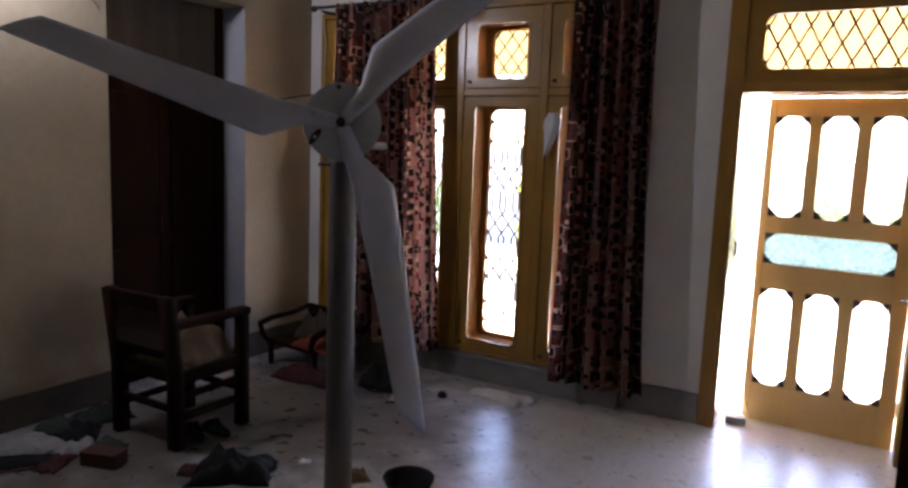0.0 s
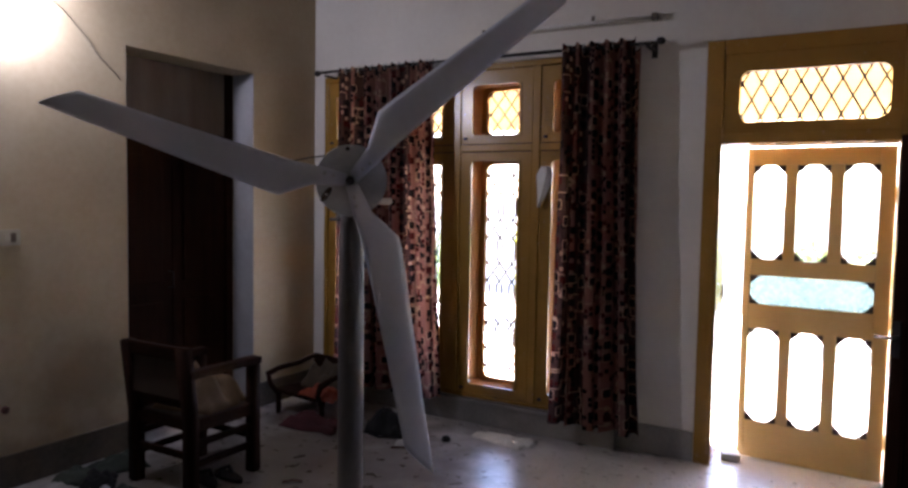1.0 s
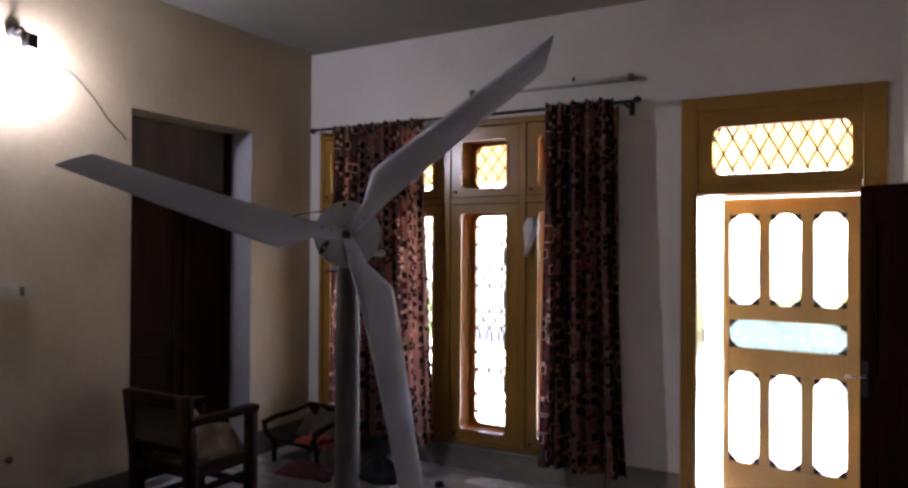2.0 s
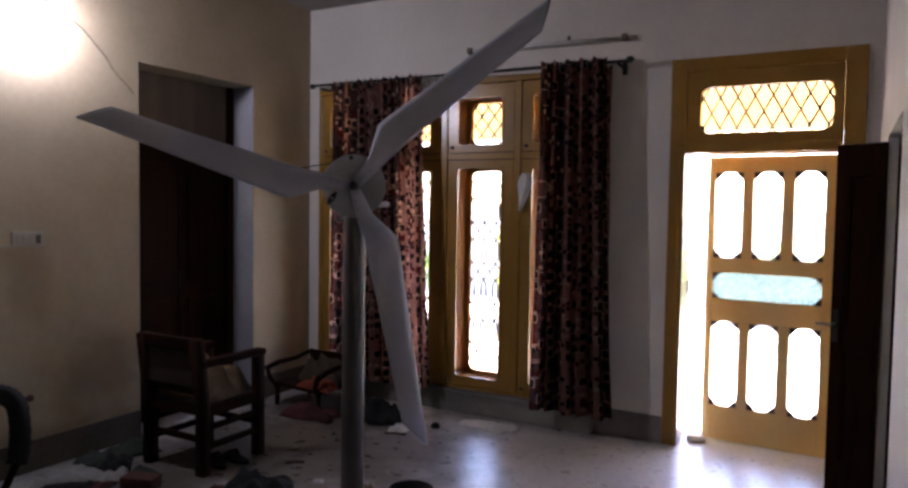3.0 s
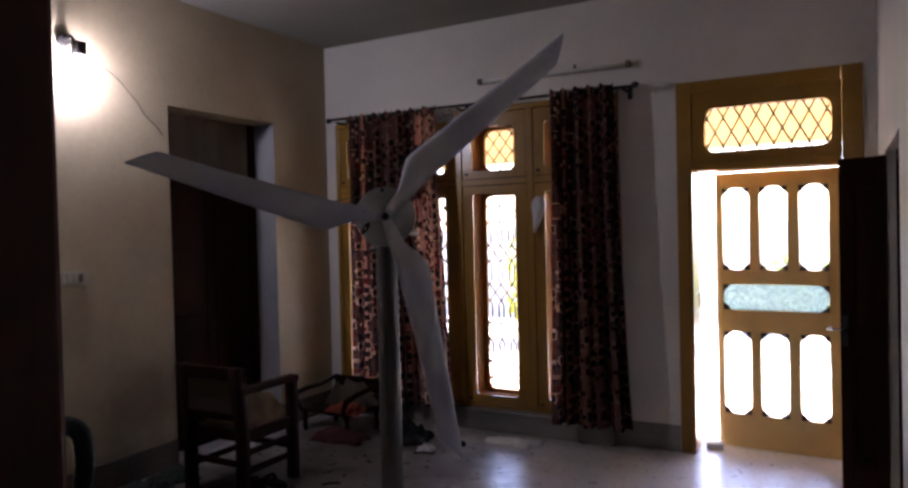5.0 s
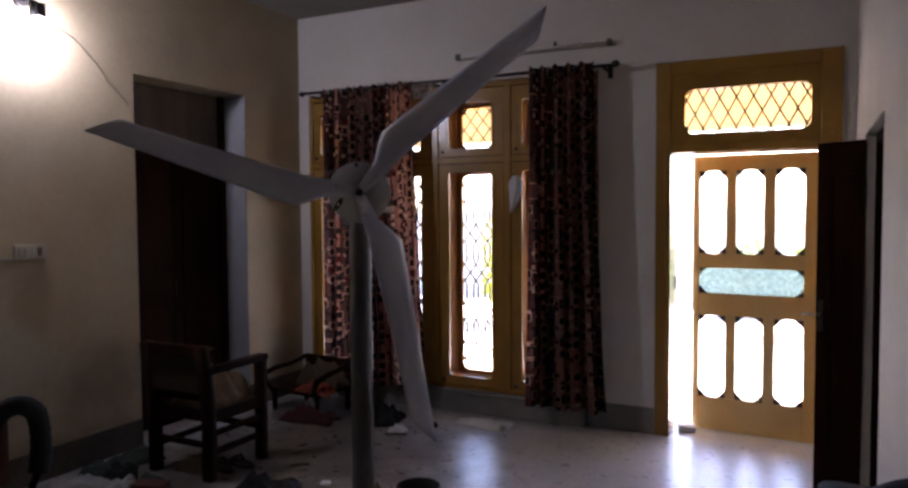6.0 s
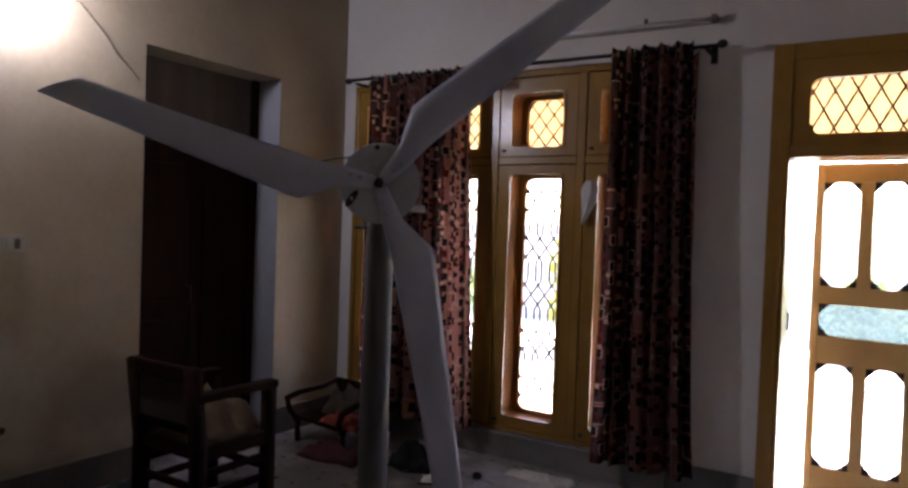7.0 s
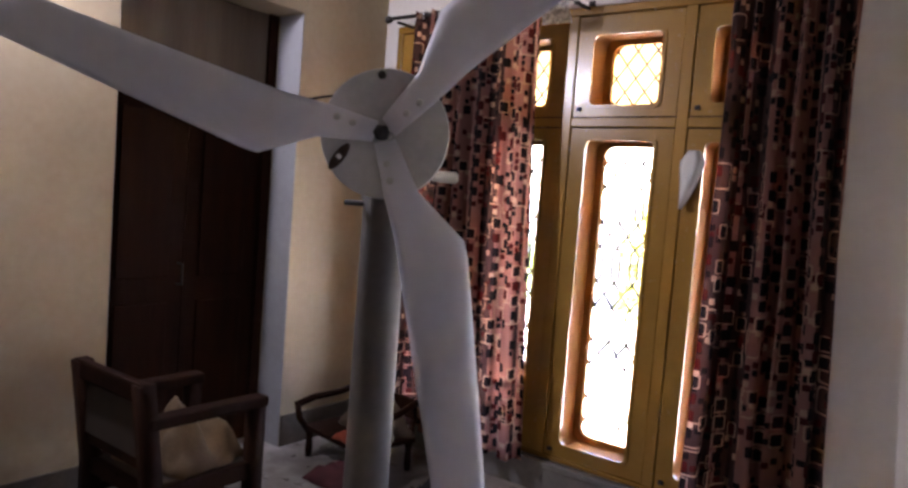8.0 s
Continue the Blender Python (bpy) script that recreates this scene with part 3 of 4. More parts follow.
for i in range(4):
    bx0, bx1 = WIN[0] + i * BAY + 0.03, WIN[0] + (i + 1) * BAY - 0.03
    if i == 0:
        bx0 += 0.01
    if i == 3:
        bx1 -= 0.01
    part("transom_bar", boxed(bx0 + 0.001, bx1 - 0.001, FRONT - 0.009, 5.090, 2.068, 2.120, 0.005), YELLOW, window_1)
    mid = WIN[0] + (i + 0.5) * BAY - 0.005
    for z0, z1, g0, g1, kind in ((0.215, 2.062, 0.284, 2.004, "sash"), (2.126, 2.668, 2.181, 2.569, "top_sash")):
        g = 0.005
        outer = rounded(bx0 + g, bx1 - g, z0, z1, 0.004)
        # the deep opening and, behind it, the narrower rim that holds the pane
        bm = pierced(bmesh.new(), outer, rounded(mid - 0.20, mid + 0.20, g0, g1, 0.045), FRONT, FRONT + 0.025)
        sash = part(kind, bm, YELLOW, window_1)
        part("reveal", pierced(bmesh.new(), outer, rounded(mid - 0.2005, mid + 0.2005, g0 - 0.0005, g1 + 0.0005, 0.045), FRONT + 0.0252, GLASSY - 0.0182), REVEAL, sash, "inner faces of the deep opening, tinted orange for daylight")
        rim = pierced(bmesh.new(), rounded(mid - 0.215, mid + 0.215, g0 - 0.015, g1 + 0.015, 0.03), rounded(mid - 0.165, mid + 0.165, g0 + 0.024, g1 - 0.024, 0.065), GLASSY - 0.018, GLASSY + 0.02)
        part("rim", rim, REVEAL, sash)
        bead = pierced(bmesh.new(), rounded(mid - 0.214, mid + 0.214, g0 - 0.012, g1 + 0.012, 0.04), rounded(mid - 0.194, mid + 0.194, g0 + 0.008, g1 - 0.008, 0.03), FRONT - 0.008, FRONT + 0.004)
        part("bead", bead, YELLOW, sash)
        ob = part("pane", boxed(mid - 0.20, mid + 0.20, GLASSY + 0.021, GLASSY + 0.025, g0 + 0.02, g1 - 0.02), GLASS, sash)
        ob.visible_shadow = False
        if kind == "sash":
            gb = hex_grille(mid - 0.2, mid + 0.2, g0 + 0.01, g1 - 0.01, GLASSY + 0.036)
        else:
            gb = grille(mid - 0.2, mid + 0.2, g0 + 0.01, g1 - 0.01, GLASSY + 0.036, 0.058, 0.029, 0.0, 0.075)
        part("grille", gb, IRON, sash)
        box_latch = boxed(bx0 + 0.03, bx0 + 0.055, FRONT - 0.02, FRONT - 0.0005, z0 + 0.03, z0 + 0.05, 0.004)
        part("latch", box_latch, IRON, sash)

# ---------- curtains and their rod ----------
rod = thing("curtain_rod", "thin dark metal curtain rod on wall brackets", "curtain rod")
part("bar", tube(bmesh.new(), [(-3.62, 4.68, 2.735), (-2.2, 4.68, 2.729), (-0.83, 4.68, 2.722)], 0.0125, 10), IRON, rod)
for x in (-3.64, -0.815):
    part("finial", lathe(bmesh.new(), [(0.004, -0.03), (0.02, -0.02), (0.026, 0), (0.018, 0.02), (0.004, 0.03)], 12, pose(x, 4.68, 2.73, 0, 90, 0)), IRON, rod)
for x in (-3.56, -2.3, -0.9):
    bm = boxed(x - 0.012, x + 0.012, 4.68, 4.868, 2.700, 2.714, 0.003)
    box(bm, x - 0.02, x + 0.02, 4.862, 4.869, 2.66, 2.76, 0.003)
    part("bracket", bm, IRON, rod)


def curtain_sheet(x0, x1, b0, b1, z0, z1, folds, seed, amp, behind=0.0):
    """A cloth hanging in deep folds; b0, b1: its edges at the hem; behind: how far back of the rod it hangs."""
    rnd = random.Random(seed)
    bm = bmesh.new()
    uvl = bm.loops.layers.uv.new("UVMap")
    nu, nv = folds * 16, 44
    ph = [rnd.uniform(-0.5, 0.5) for _ in range(folds * 2 + 2)]
    grid, us = [], []
    for j in range(nv + 1):
        t = j / nv
        z = z1 + (z0 - z1) * t
        row, u, prev = [], 0.0, None
        ur = []
        for i in range(nu + 1):
            s = i / nu
            xa, xb = x0 + (b0 - x0) * t ** 1.5, x1 + (b1 - x1) * t ** 1.5
            k = s * folds
            wob = ph[int(k) % len(ph)] * (1 - abs(2 * (k % 1) - 1)) * 0.5
            w = math.sin(2 * math.pi * (k + wob * (0.4 + 0.6 * t)))
            depth = amp * (0.75 + 0.35 * t) * (1 + 0.35 * noise.noise(Vector((k * 0.7, t * 1.5, seed))))
            x = xa + (xb - xa) * s + 0.018 * math.cos(4 * math.pi * k) * t + 0.012 * noise.noise(Vector((s * 5, t * 3, seed + 9)))
            y = 4.665 + behind - depth * w * (1.0 if abs(z - 2.73) > 0.04 else 0.9) - 0.012 * t
            zz = z + (0.012 * math.cos(2 * math.pi * k) if j in (0,) else 0) + 0.02 * noise.noise(Vector((s * 3, 0, seed))) * t
            p = Vector((x, min(y, 4.80), zz))
            if prev is not None:
                u += (Vector((p.x, p.y)) - Vector((prev.x, prev.y))).length
            prev = p
            row.append(bm.verts.new(p))
            ur.append(u)
        grid.append(row)
        us.append(ur)
    for j in range(nv):
        for i in range(nu):
            f = bm.faces.new((grid[j][i], grid[j + 1][i], grid[j + 1][i + 1], grid[j][i + 1]))
            f.smooth = True
            for lp, (jj, ii) in zip(f.loops, ((j, i), (j + 1, i), (j + 1, i + 1), (j, i + 1))):
                lp[uvl].uv = (us[nv // 2][ii], grid[jj][ii].co.z)
    return bm


def curtain(x0, x1, b0, b1, z0, z1, folds, seed, label, amp, gathers):
    """One curtain: the cloth, the gathers folded in behind it (x0, x1, folds) and its rings."""
    top = thing("curtain", label, "curtain", group="curtains at the window")
    part("cloth", curtain_sheet(x0, x1, b0, b1, z0, z1, folds, seed, amp), CLOTH, top)
    for g0, g1, gf in gathers:
        part("inner_fold", curtain_sheet(g0, g1, g0, g1, z0 + 0.01, z1 - 0.05, gf, seed + 20, 0.022, 0.085), CLOTH, top)
    for k in range(folds):
        x = x0 + (x1 - x0) * (k + 0.5) / folds
        part("ring", lathe(bmesh.new(), [(0.020, -0.004), (0.030, -0.004), (0.030, 0.004), (0.020, 0.004), (0.020, -0.004)], 16, pose(x, 4.68, 2.73, 0, 90, 0), cap=False), STEEL, top)
    return top


curtain(-3.40, -2.50, -3.41, -2.40, 0.19, 2.750, 7, 3, "brown patterned curtain of printed squares, drawn half aside", 0.04, [(-3.20, -2.74, 4)])
curtain(-1.475, -0.975, -1.50, -0.885, 0.17, 2.758, 5, 8, "brown patterned curtain of printed squares, gathered by the window", 0.05, [(-1.43, -0.96, 6)])

# a scrap of clear plastic over the rod, and a pale cloth on the window catch
bm = bmesh.new()
for i in range(9):
    for j in range(6):
        bm.verts.new((i * 0.022, 0.012 * noise.noise(Vector((i * 0.7, j * 0.6, 2))) - 0.02 * math.sin(j), -j * 0.024 + 0.01 * noise.noise(Vector((i, j, 5)))))
bm.verts.ensure_lookup_table()
for i in range(8):
    for j in range(5):
        bm.faces.new([bm.verts[k] for k in (i * 6 + j, i * 6 + 6 + j, i * 6 + 7 + j, i * 6 + 1 + j)]).smooth = True
single("plastic_wrap", bm, CLEARPLASTIC, "crumpled clear plastic wrap hanging on the curtain rod", "plastic", pose(-2.49, 4.655, 2.72))

bm = bmesh.new()
rows = []
for j in range(12):
    t = j / 11
    w = 0.058 * (1 - t) ** 0.8 * min(1, 0.35 + 3 * t) + 0.006
    row = []
    for i in range(17):
        a = i / 17 * 2 * math.pi
        fold = 1 + 0.25 * math.sin(4 * a + 2.5 * t)
        row.append(bm.verts.new((w * fold * math.cos(a) - 0.045 * t * t, 0.016 * fold * math.sin(a), -0.29 * t)))
    rows.append(row)
for a, b in zip(rows, rows[1:]):
    for i in range(17):
        bm.faces.new((a[i], a[(i + 1) % 17], b[(i + 1) % 17], b[i])).smooth = True
bm.faces.new(rows[0])
bm.faces.new(rows[-1][::-1])
single("hanging_cloth", bm, PAPER, "pale crumpled cloth hanging on the window catch", "cloth", pose(-1.635, 4.80, 1.95))

# ---------- entrance door ----------
door_1 = thing("door_1", "ochre painted door frame with a grilled light above", "door frame", kind="structure")
JY0, JY1 = BACK - 0.022, 5.12
part("jamb", boxed(DOOR[0], -0.455, JY0, JY1, 0.001, DOOR[3], 0.006), YELLOW, door_1)
part("jamb", boxed(0.515, DOOR[1], JY0, JY1, 0.001, DOOR[3], 0.006), YELLOW, door_1)
for x0, x1 in ((-0.505, -0.475), (0.535, 0.565)):
    part("moulding", boxed(x0, x1, JY0 - 0.012, JY0 - 0.0005, 0.002, 2.10, 0.005), YELLOW, door_1)
part("head", boxed(-0.454, 0.514, JY0, JY1, 2.64, DOOR[3], 0.006), YELLOW, door_1)
part("transom_bar", boxed(-0.454, 0.514, JY0 - 0.008, JY1, 2.08, 2.145, 0.006), YELLOW, door_1)
light = pierced(bmesh.new(), rounded(-0.4545, 0.5145, 2.1445, 2.6405, 0.001), rounded(-0.362, 0.455, 2.215, 2.53, 0.06), JY0 + 0.014, JY0 + 0.06)
top_light = part("top_light", light, YELLOW, door_1)
ob = part("pane", boxed(-0.40, 0.49, JY0 + 0.064, JY0 + 0.068, 2.19, 2.56), GLASS, top_light)
ob.visible_shadow = False
part("grille", grille(-0.40, 0.49, 2.20, 2.55, JY0 + 0.085, 0.056, 0.028, 0.0, 0.105), IRON, top_light)
part("strike_plate", boxed(-0.4545, -0.448, 5.075, 5.118, 1.07, 1.17, 0.001), IRON, door_1)

leaf = thing("door_leaf", "ochre outer door with seven glazed panels, standing ajar", "door", pose(-0.345, 5.20, -0.006, 0, 0, -4.5))
LW, LH = 0.86, 2.084
cols = ((0.045, 0.240), (0.310, 0.502), (0.578, 0.772))
rows_ = ((0.249, 0.879), (1.346, 1.969))
xs = [0, 0.045, 0.240, 0.310, 0.502, 0.578, 0.772, LW]
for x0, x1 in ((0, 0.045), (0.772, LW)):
    part("stile", boxed(x0, x1, 0, 0.042, 0.001, LH, 0.004), GLARE_OCHRE, leaf)
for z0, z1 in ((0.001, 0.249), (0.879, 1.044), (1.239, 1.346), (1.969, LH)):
    part("rail", boxed(0.0455, 0.7715, 0.001, 0.041, z0, z1, 0.003), GLARE_OCHRE, leaf)
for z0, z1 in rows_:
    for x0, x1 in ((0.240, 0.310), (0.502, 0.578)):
        part("muntin", boxed(x0, x1, 0.002, 0.040, z0 + 0.0005, z1 - 0.0005, 0.003), GLARE_OCHRE, leaf)
# dark fretted corner pieces, one mesh for all of them
bm = bmesh.new()
R = 0.06
prof = [(0, 0), (R, 0), (R * 0.92, R * 0.16), (R * 0.70, R * 0.20), (R * 0.62, R * 0.38), (R * 0.38, R * 0.62), (R * 0.20, R * 0.70), (R * 0.16, R * 0.92), (0, R)]
lo = [bm.verts.new((x, 0.012, z)) for x, z in prof]
hi = [bm.verts.new((x, 0.024, z)) for x, z in prof]
for i in range(len(prof)):
    j = (i + 1) % len(prof)
    bm.faces.new((lo[i], lo[j], hi[j], hi[i]))
bm.faces.new(lo[::-1])
bm.faces.new(hi)
corner = mesh_of(bm, "corner_fret", GROOVE)
panels = [(x0, x1, z0, z1, GLASS) for z0, z1 in rows_ for x0, x1 in cols] + [(0.045, 0.772, 1.044, 1.239, FROST)]
for x0, x1, z0, z1, mat in panels:
    ob = part("pane", boxed(x0 - 0.004, x1 + 0.004, 0.026, 0.030, z0 - 0.004, z1 + 0.004), mat, leaf, "pale blue figured glass" if mat is FROST else "")
    ob.visible_shadow = False
    for cx, cz, sx, sz in ((x0, z0, 1, 1), (x1, z0, -1, 1), (x0, z1, 1, -1), (x1, z1, -1, -1)):
        shared("corner_fret", corner, leaf, Matrix.Translation((cx, 0, cz)) @ Matrix.Diagonal((sx, 1, sz, 1)))
for z in (0.25, 1.0, 1.78):
    part("hinge", lathe(bmesh.new(), [(0.009, -0.05), (0.009, 0.05)], 10, pose(LW + 0.005, 0.02, z)), IRON, leaf)
single("door_stop_brick", boxed(-0.06, 0.06, -0.05, 0.05, 0, 0.045, 0.008), GARDENWALL, "pale broken brick holding the outer door ajar", "brick", pose(-0.36, 5.06, 0.0, 0, 0, 14))

# dark narrow leaf at the side doorway
def panelled_leaf(name, w, h, m, label, sunk):
    ob = thing(name, label, "door", m)
    part("stile", boxed(0, 0.07, 0, 0.04, 0.004, h, 0.004), DOORWOOD, ob)
    part("stile", boxed(w - 0.07, w, 0, 0.04, 0.004, h, 0.004), DOORWOOD, ob)
    edges = [0.004, *sunk, h]
    for i in range(0, len(edges), 2):
        part("rail", boxed(0.0705, w - 0.0705, 0.001, 0.039, edges[i], edges[i + 1], 0.003), DOORWOOD, ob)
    for i in range(1, len(edges) - 1, 2):
        part("panel", boxed(0.071, w - 0.071, 0.014, 0.026, edges[i] + 0.001, edges[i + 1] - 0.001, 0.002), DOORWOOD, ob)
        fr = pierced(bmesh.new(), rounded(0.072, w - 0.072, edges[i] + 0.002, edges[i + 1] - 0.002, 0.003), rounded(0.084, w - 0.084, edges[i] + 0.014, edges[i + 1] - 0.014, 0.003), 0.004, 0.0135)
        part("bead", fr, DOORWOOD, ob)
    return ob


side_leaf = panelled_leaf("side_door_leaf", 0.27, 2.04, pose(0.492, 4.115, 0.008, 0, 0, -32), "dark brown panelled door leaf folded open", [0.30, 0.92, 1.06, 1.86])
hb = boxed(0.012, 0.05, -0.007, -0.0005, 0.96, 1.14, 0.002)
handle = part("handle_plate", hb, IRON, side_leaf, "dark metal lock plate")
part("lever", tube(bmesh.new(), [(0.03, -0.006, 1.06), (0.03, -0.05, 1.06), (-0.045, -0.055, 1.058)], 0.008, 8), STEEL, handle, "bright metal lever handle")
door_2 = thing("door_2", "dark brown frame round the side doorway", "door frame", kind="structure")
part("jamb", boxed(RIGHT + 0.05, 0.94, SIDE[1] - 0.05, SIDE[1] - 0.001, 0.001, 2.02, 0.004), DOORWOOD, door_2)
part("jamb", boxed(RIGHT + 0.05, 0.94, SIDE[0] + 0.001, SIDE[0] + 0.05, 0.001, 2.02, 0.004), DOORWOOD, door_2)
part("head", boxed(RIGHT + 0.05, 0.94, SIDE[0] + 0.001, SIDE[1] - 0.001, 2.021, 2.069, 0.004), DOORWOOD, door_2)

lining = bmesh.new()
box(lining, -4.05, LEFT - 0.001, NICHE[1] - 0.004, NICHE[1] - 0.0005, 0.001, NICHE[3] - 0.005)
box(lining, -4.05, LEFT - 0.001, NICHE[0] + 0.0005, NICHE[0] + 0.004, 0.001, NICHE[3] - 0.005)
structure("trim_doorway_lining", lining, LINING, "dull grey plaster lining of the deep doorway", "trim")

# ---------- closed door in the deep left doorway ----------
door_3 = thing("door_3", "dark brown closed double door with a boarded panel above, deep in the wall", "door", kind="structure")
NX = -4.07
part("jamb", boxed(NX - 0.06, NX + 0.012, 3.036, 3.10, 0.001, 2.659, 0.004), DOORWOOD, door_3)
part("jamb", boxed(NX - 0.06, NX + 0.012, 4.085, 4.149, 0.001, 2.659, 0.004), DOORWOOD, door_3)
part("transom_bar", boxed(NX - 0.06, NX + 0.014, 3.101, 4.084, 2.10, 2.17, 0.004), DOORWOOD, door_3)
part("top_board", boxed(NX - 0.05, NX - 0.01, 3.101, 4.084, 2.171, 2.658, 0.003), BROWN_PANEL, door_3, "dull brown board above the door")
for y0, y1 in ((3.102, 3.591), (3.594, 4.083)):
    lf = part("leaf", boxed(NX - 0.05, NX - 0.02, y0, y1, 0.004, 2.098, 0.003), DOORWOOD, door_3)
    for z0, z1 in ((0.16, 0.92), (1.06, 1.98)):
        bm = boxed(NX - 0.0195, NX - 0.006, y0 + 0.09, y1 - 0.09, z0, z1, 0.008)
        part("panel", bm, DOORWOOD, lf)
part("pull_handle", tube(bmesh.new(), [(NX - 0.02, 3.56, 1.02), (NX + 0.03, 3.56, 1.02), (NX + 0.03, 3.56, 1.14), (NX - 0.02, 3.56, 1.14)], 0.006, 8), IRON, door_3)

# ---------- entry door frame beside the camera ----------
door_4 = thing("door_4", "dark red-brown wooden frame of the entry doorway", "door frame", kind="structure")
for x0, x1, s in ((-0.142, -0.088, 1), (0.645, 0.699, -1)):
    jb = part("jamb", boxed(x0, x1, NEAR - 0.24, NEAR + 0.012, 0.001, 2.06, 0.006), DARKWOOD, door_4)
    bx = (x1 + 0.0005, x1 + 0.014) if s > 0 else (x0 - 0.014, x0 - 0.0005)
    part("stop", boxed(*bx, NEAR - 0.20, NEAR - 0.14, 0.002, 2.05, 0.004), DARKWOOD, jb)
part("head", boxed(-0.142, 0.699, NEAR - 0.24, NEAR + 0.012, 2.061, 2.119, 0.006), DARKWOOD, door_4)

post = boxed(0.690, RIGHT - 0.001, 0.60, 0.785, 0.001, 2.30, 0.004)
structure("trim_wall_post", post, PANELWOOD, "brown wooden post standing against the wall", "post")

# ---------- wind turbine on its pole ----------
turbine = thing("wind_turbine", "pale grey three-bladed home wind turbine on a dark steel pole", "wind turbine", pose(-1.645, 2.613, 0, 0, 0, 32.4))
HZ, FY, NOSE = 1.772, -0.25, 0.15
part("pole", lathe(bmesh.new(), [(0.062, 0.002), (0.060, 0.3), (0.056, 1.62), (0.050, 1.64)], 32), POLE, turbine)
part("base_plate", boxed(-0.16, 0.16, -0.16, 0.16, 0.0, 0.012, 0.003), POLE, turbine)
for k in range(4):
    bm = bmesh.new()
    pts = [(0.058, 0.012), (0.15, 0.012), (0.058, 0.17)]
    a = [bm.verts.new((x, -0.004, z)) for x, z in pts]
    b = [bm.verts.new((x, 0.004, z)) for x, z in pts]
    bm.faces.new(a)
    bm.faces.new(b[::-1])
    for i in range(3):
        bm.faces.new((a[i], b[i], b[(i + 1) % 3], a[(i + 1) % 3]))
    bmesh.ops.transform(bm, matrix=pose(0, 0, 0, 0, 0, 45 + 90 * k), verts=bm.verts)
    part("gusset", bm, POLE, turbine)
part("clamp_bolt", tube(bmesh.new(), [(-0.10, -0.02, 1.60), (0.075, -0.02, 1.60)], 0.007, 8), IRON, turbine)
part("yaw_head", lathe(bmesh.new(), [(0.045, 1.64), (0.045, 1.69), (0.07, 1.70), (0.07, 1.715)], 24), IRON, turbine)
turned = pose(0, 0, HZ, 90, 0, 0)
gen = part("generator", lathe(bmesh.new(), [(0.03, -0.13), (0.085, -0.12), (0.105, -0.09), (0.108, 0.06), (0.10, 0.10), (0.115, 0.105), (0.115, 0.16), (0.09, 0.185), (0.04, 0.19)], 36, turned), ALU, turbine, "cast aluminium generator body")
for k in range(10):
    a = 2 * math.pi * k / 10
    bm = boxed(-0.012, 0.012, -0.175, -0.115, 0.1125, 0.118, 0.002)
    bmesh.ops.transform(bm, matrix=pose(0, 0, HZ) @ Matrix.Rotation(a, 4, "Y"), verts=bm.verts)
    part("vent", bm, GROOVE, gen)
for k in range(3):
    a = radians(30 + 120 * k)
    part("lug", lathe(bmesh.new(), [(0.017, -0.19), (0.017, -0.07)], 12, pose(0, 0, HZ) @ Matrix.Rotation(a, 4, "Y") @ pose(0, 0, 0.122, 90, 0, 0) @ Matrix.Translation((0, 0, 0.26))), ALU, gen)
part("shaft", tube(bmesh.new(), [(0, -0.19, HZ), (0, FY - 0.01, HZ)], 0.02, 12), STEEL, turbine)
part("hub_disc", lathe(bmesh.new(), [(0.155, 0.212), (0.157, 0.214), (0.157, 0.226), (0.155, 0.228)], 48, turned), HUBM, turbine, "round grey steel hub plate")
slot = lathe(bmesh.new(), [(0.030, 0.2265), (0.032, 0.2275), (0.030, 0.2290), (0.002, 0.2292)], 20, pose(-0.107, 0, HZ - 0.061) @ Matrix.Rotation(radians(35), 4, "Y") @ Matrix.Diagonal((0.45, 1, 1.25, 1)) @ pose(0, 0, 0, 90, 0, 0), cap=False)
part("slot", slot, GROOVE, turbine, "dark oval slot in the hub plate")
part("slot_bolt", lathe(bmesh.new(), [(0.007, 0.229), (0.007, 0.236), (0.003, 0.238)], 8, pose(-0.107, 0, HZ - 0.061, 90, 0, 0)), STEEL, turbine)
part("bracket", boxed(-0.085, -0.03, -0.06, 0.02, HZ - 0.165, HZ - 0.15, 0.004), ALU, turbine)
part("terminal_stub", lathe(bmesh.new(), [(0.012, 0), (0.015, 0.02), (0.015, 0.06), (0.010, 0.067)], 14, pose(0.105, -0.06, HZ - 0.088, 0, 90, 8)), PAPER, turbine, "pale plastic cable stub")


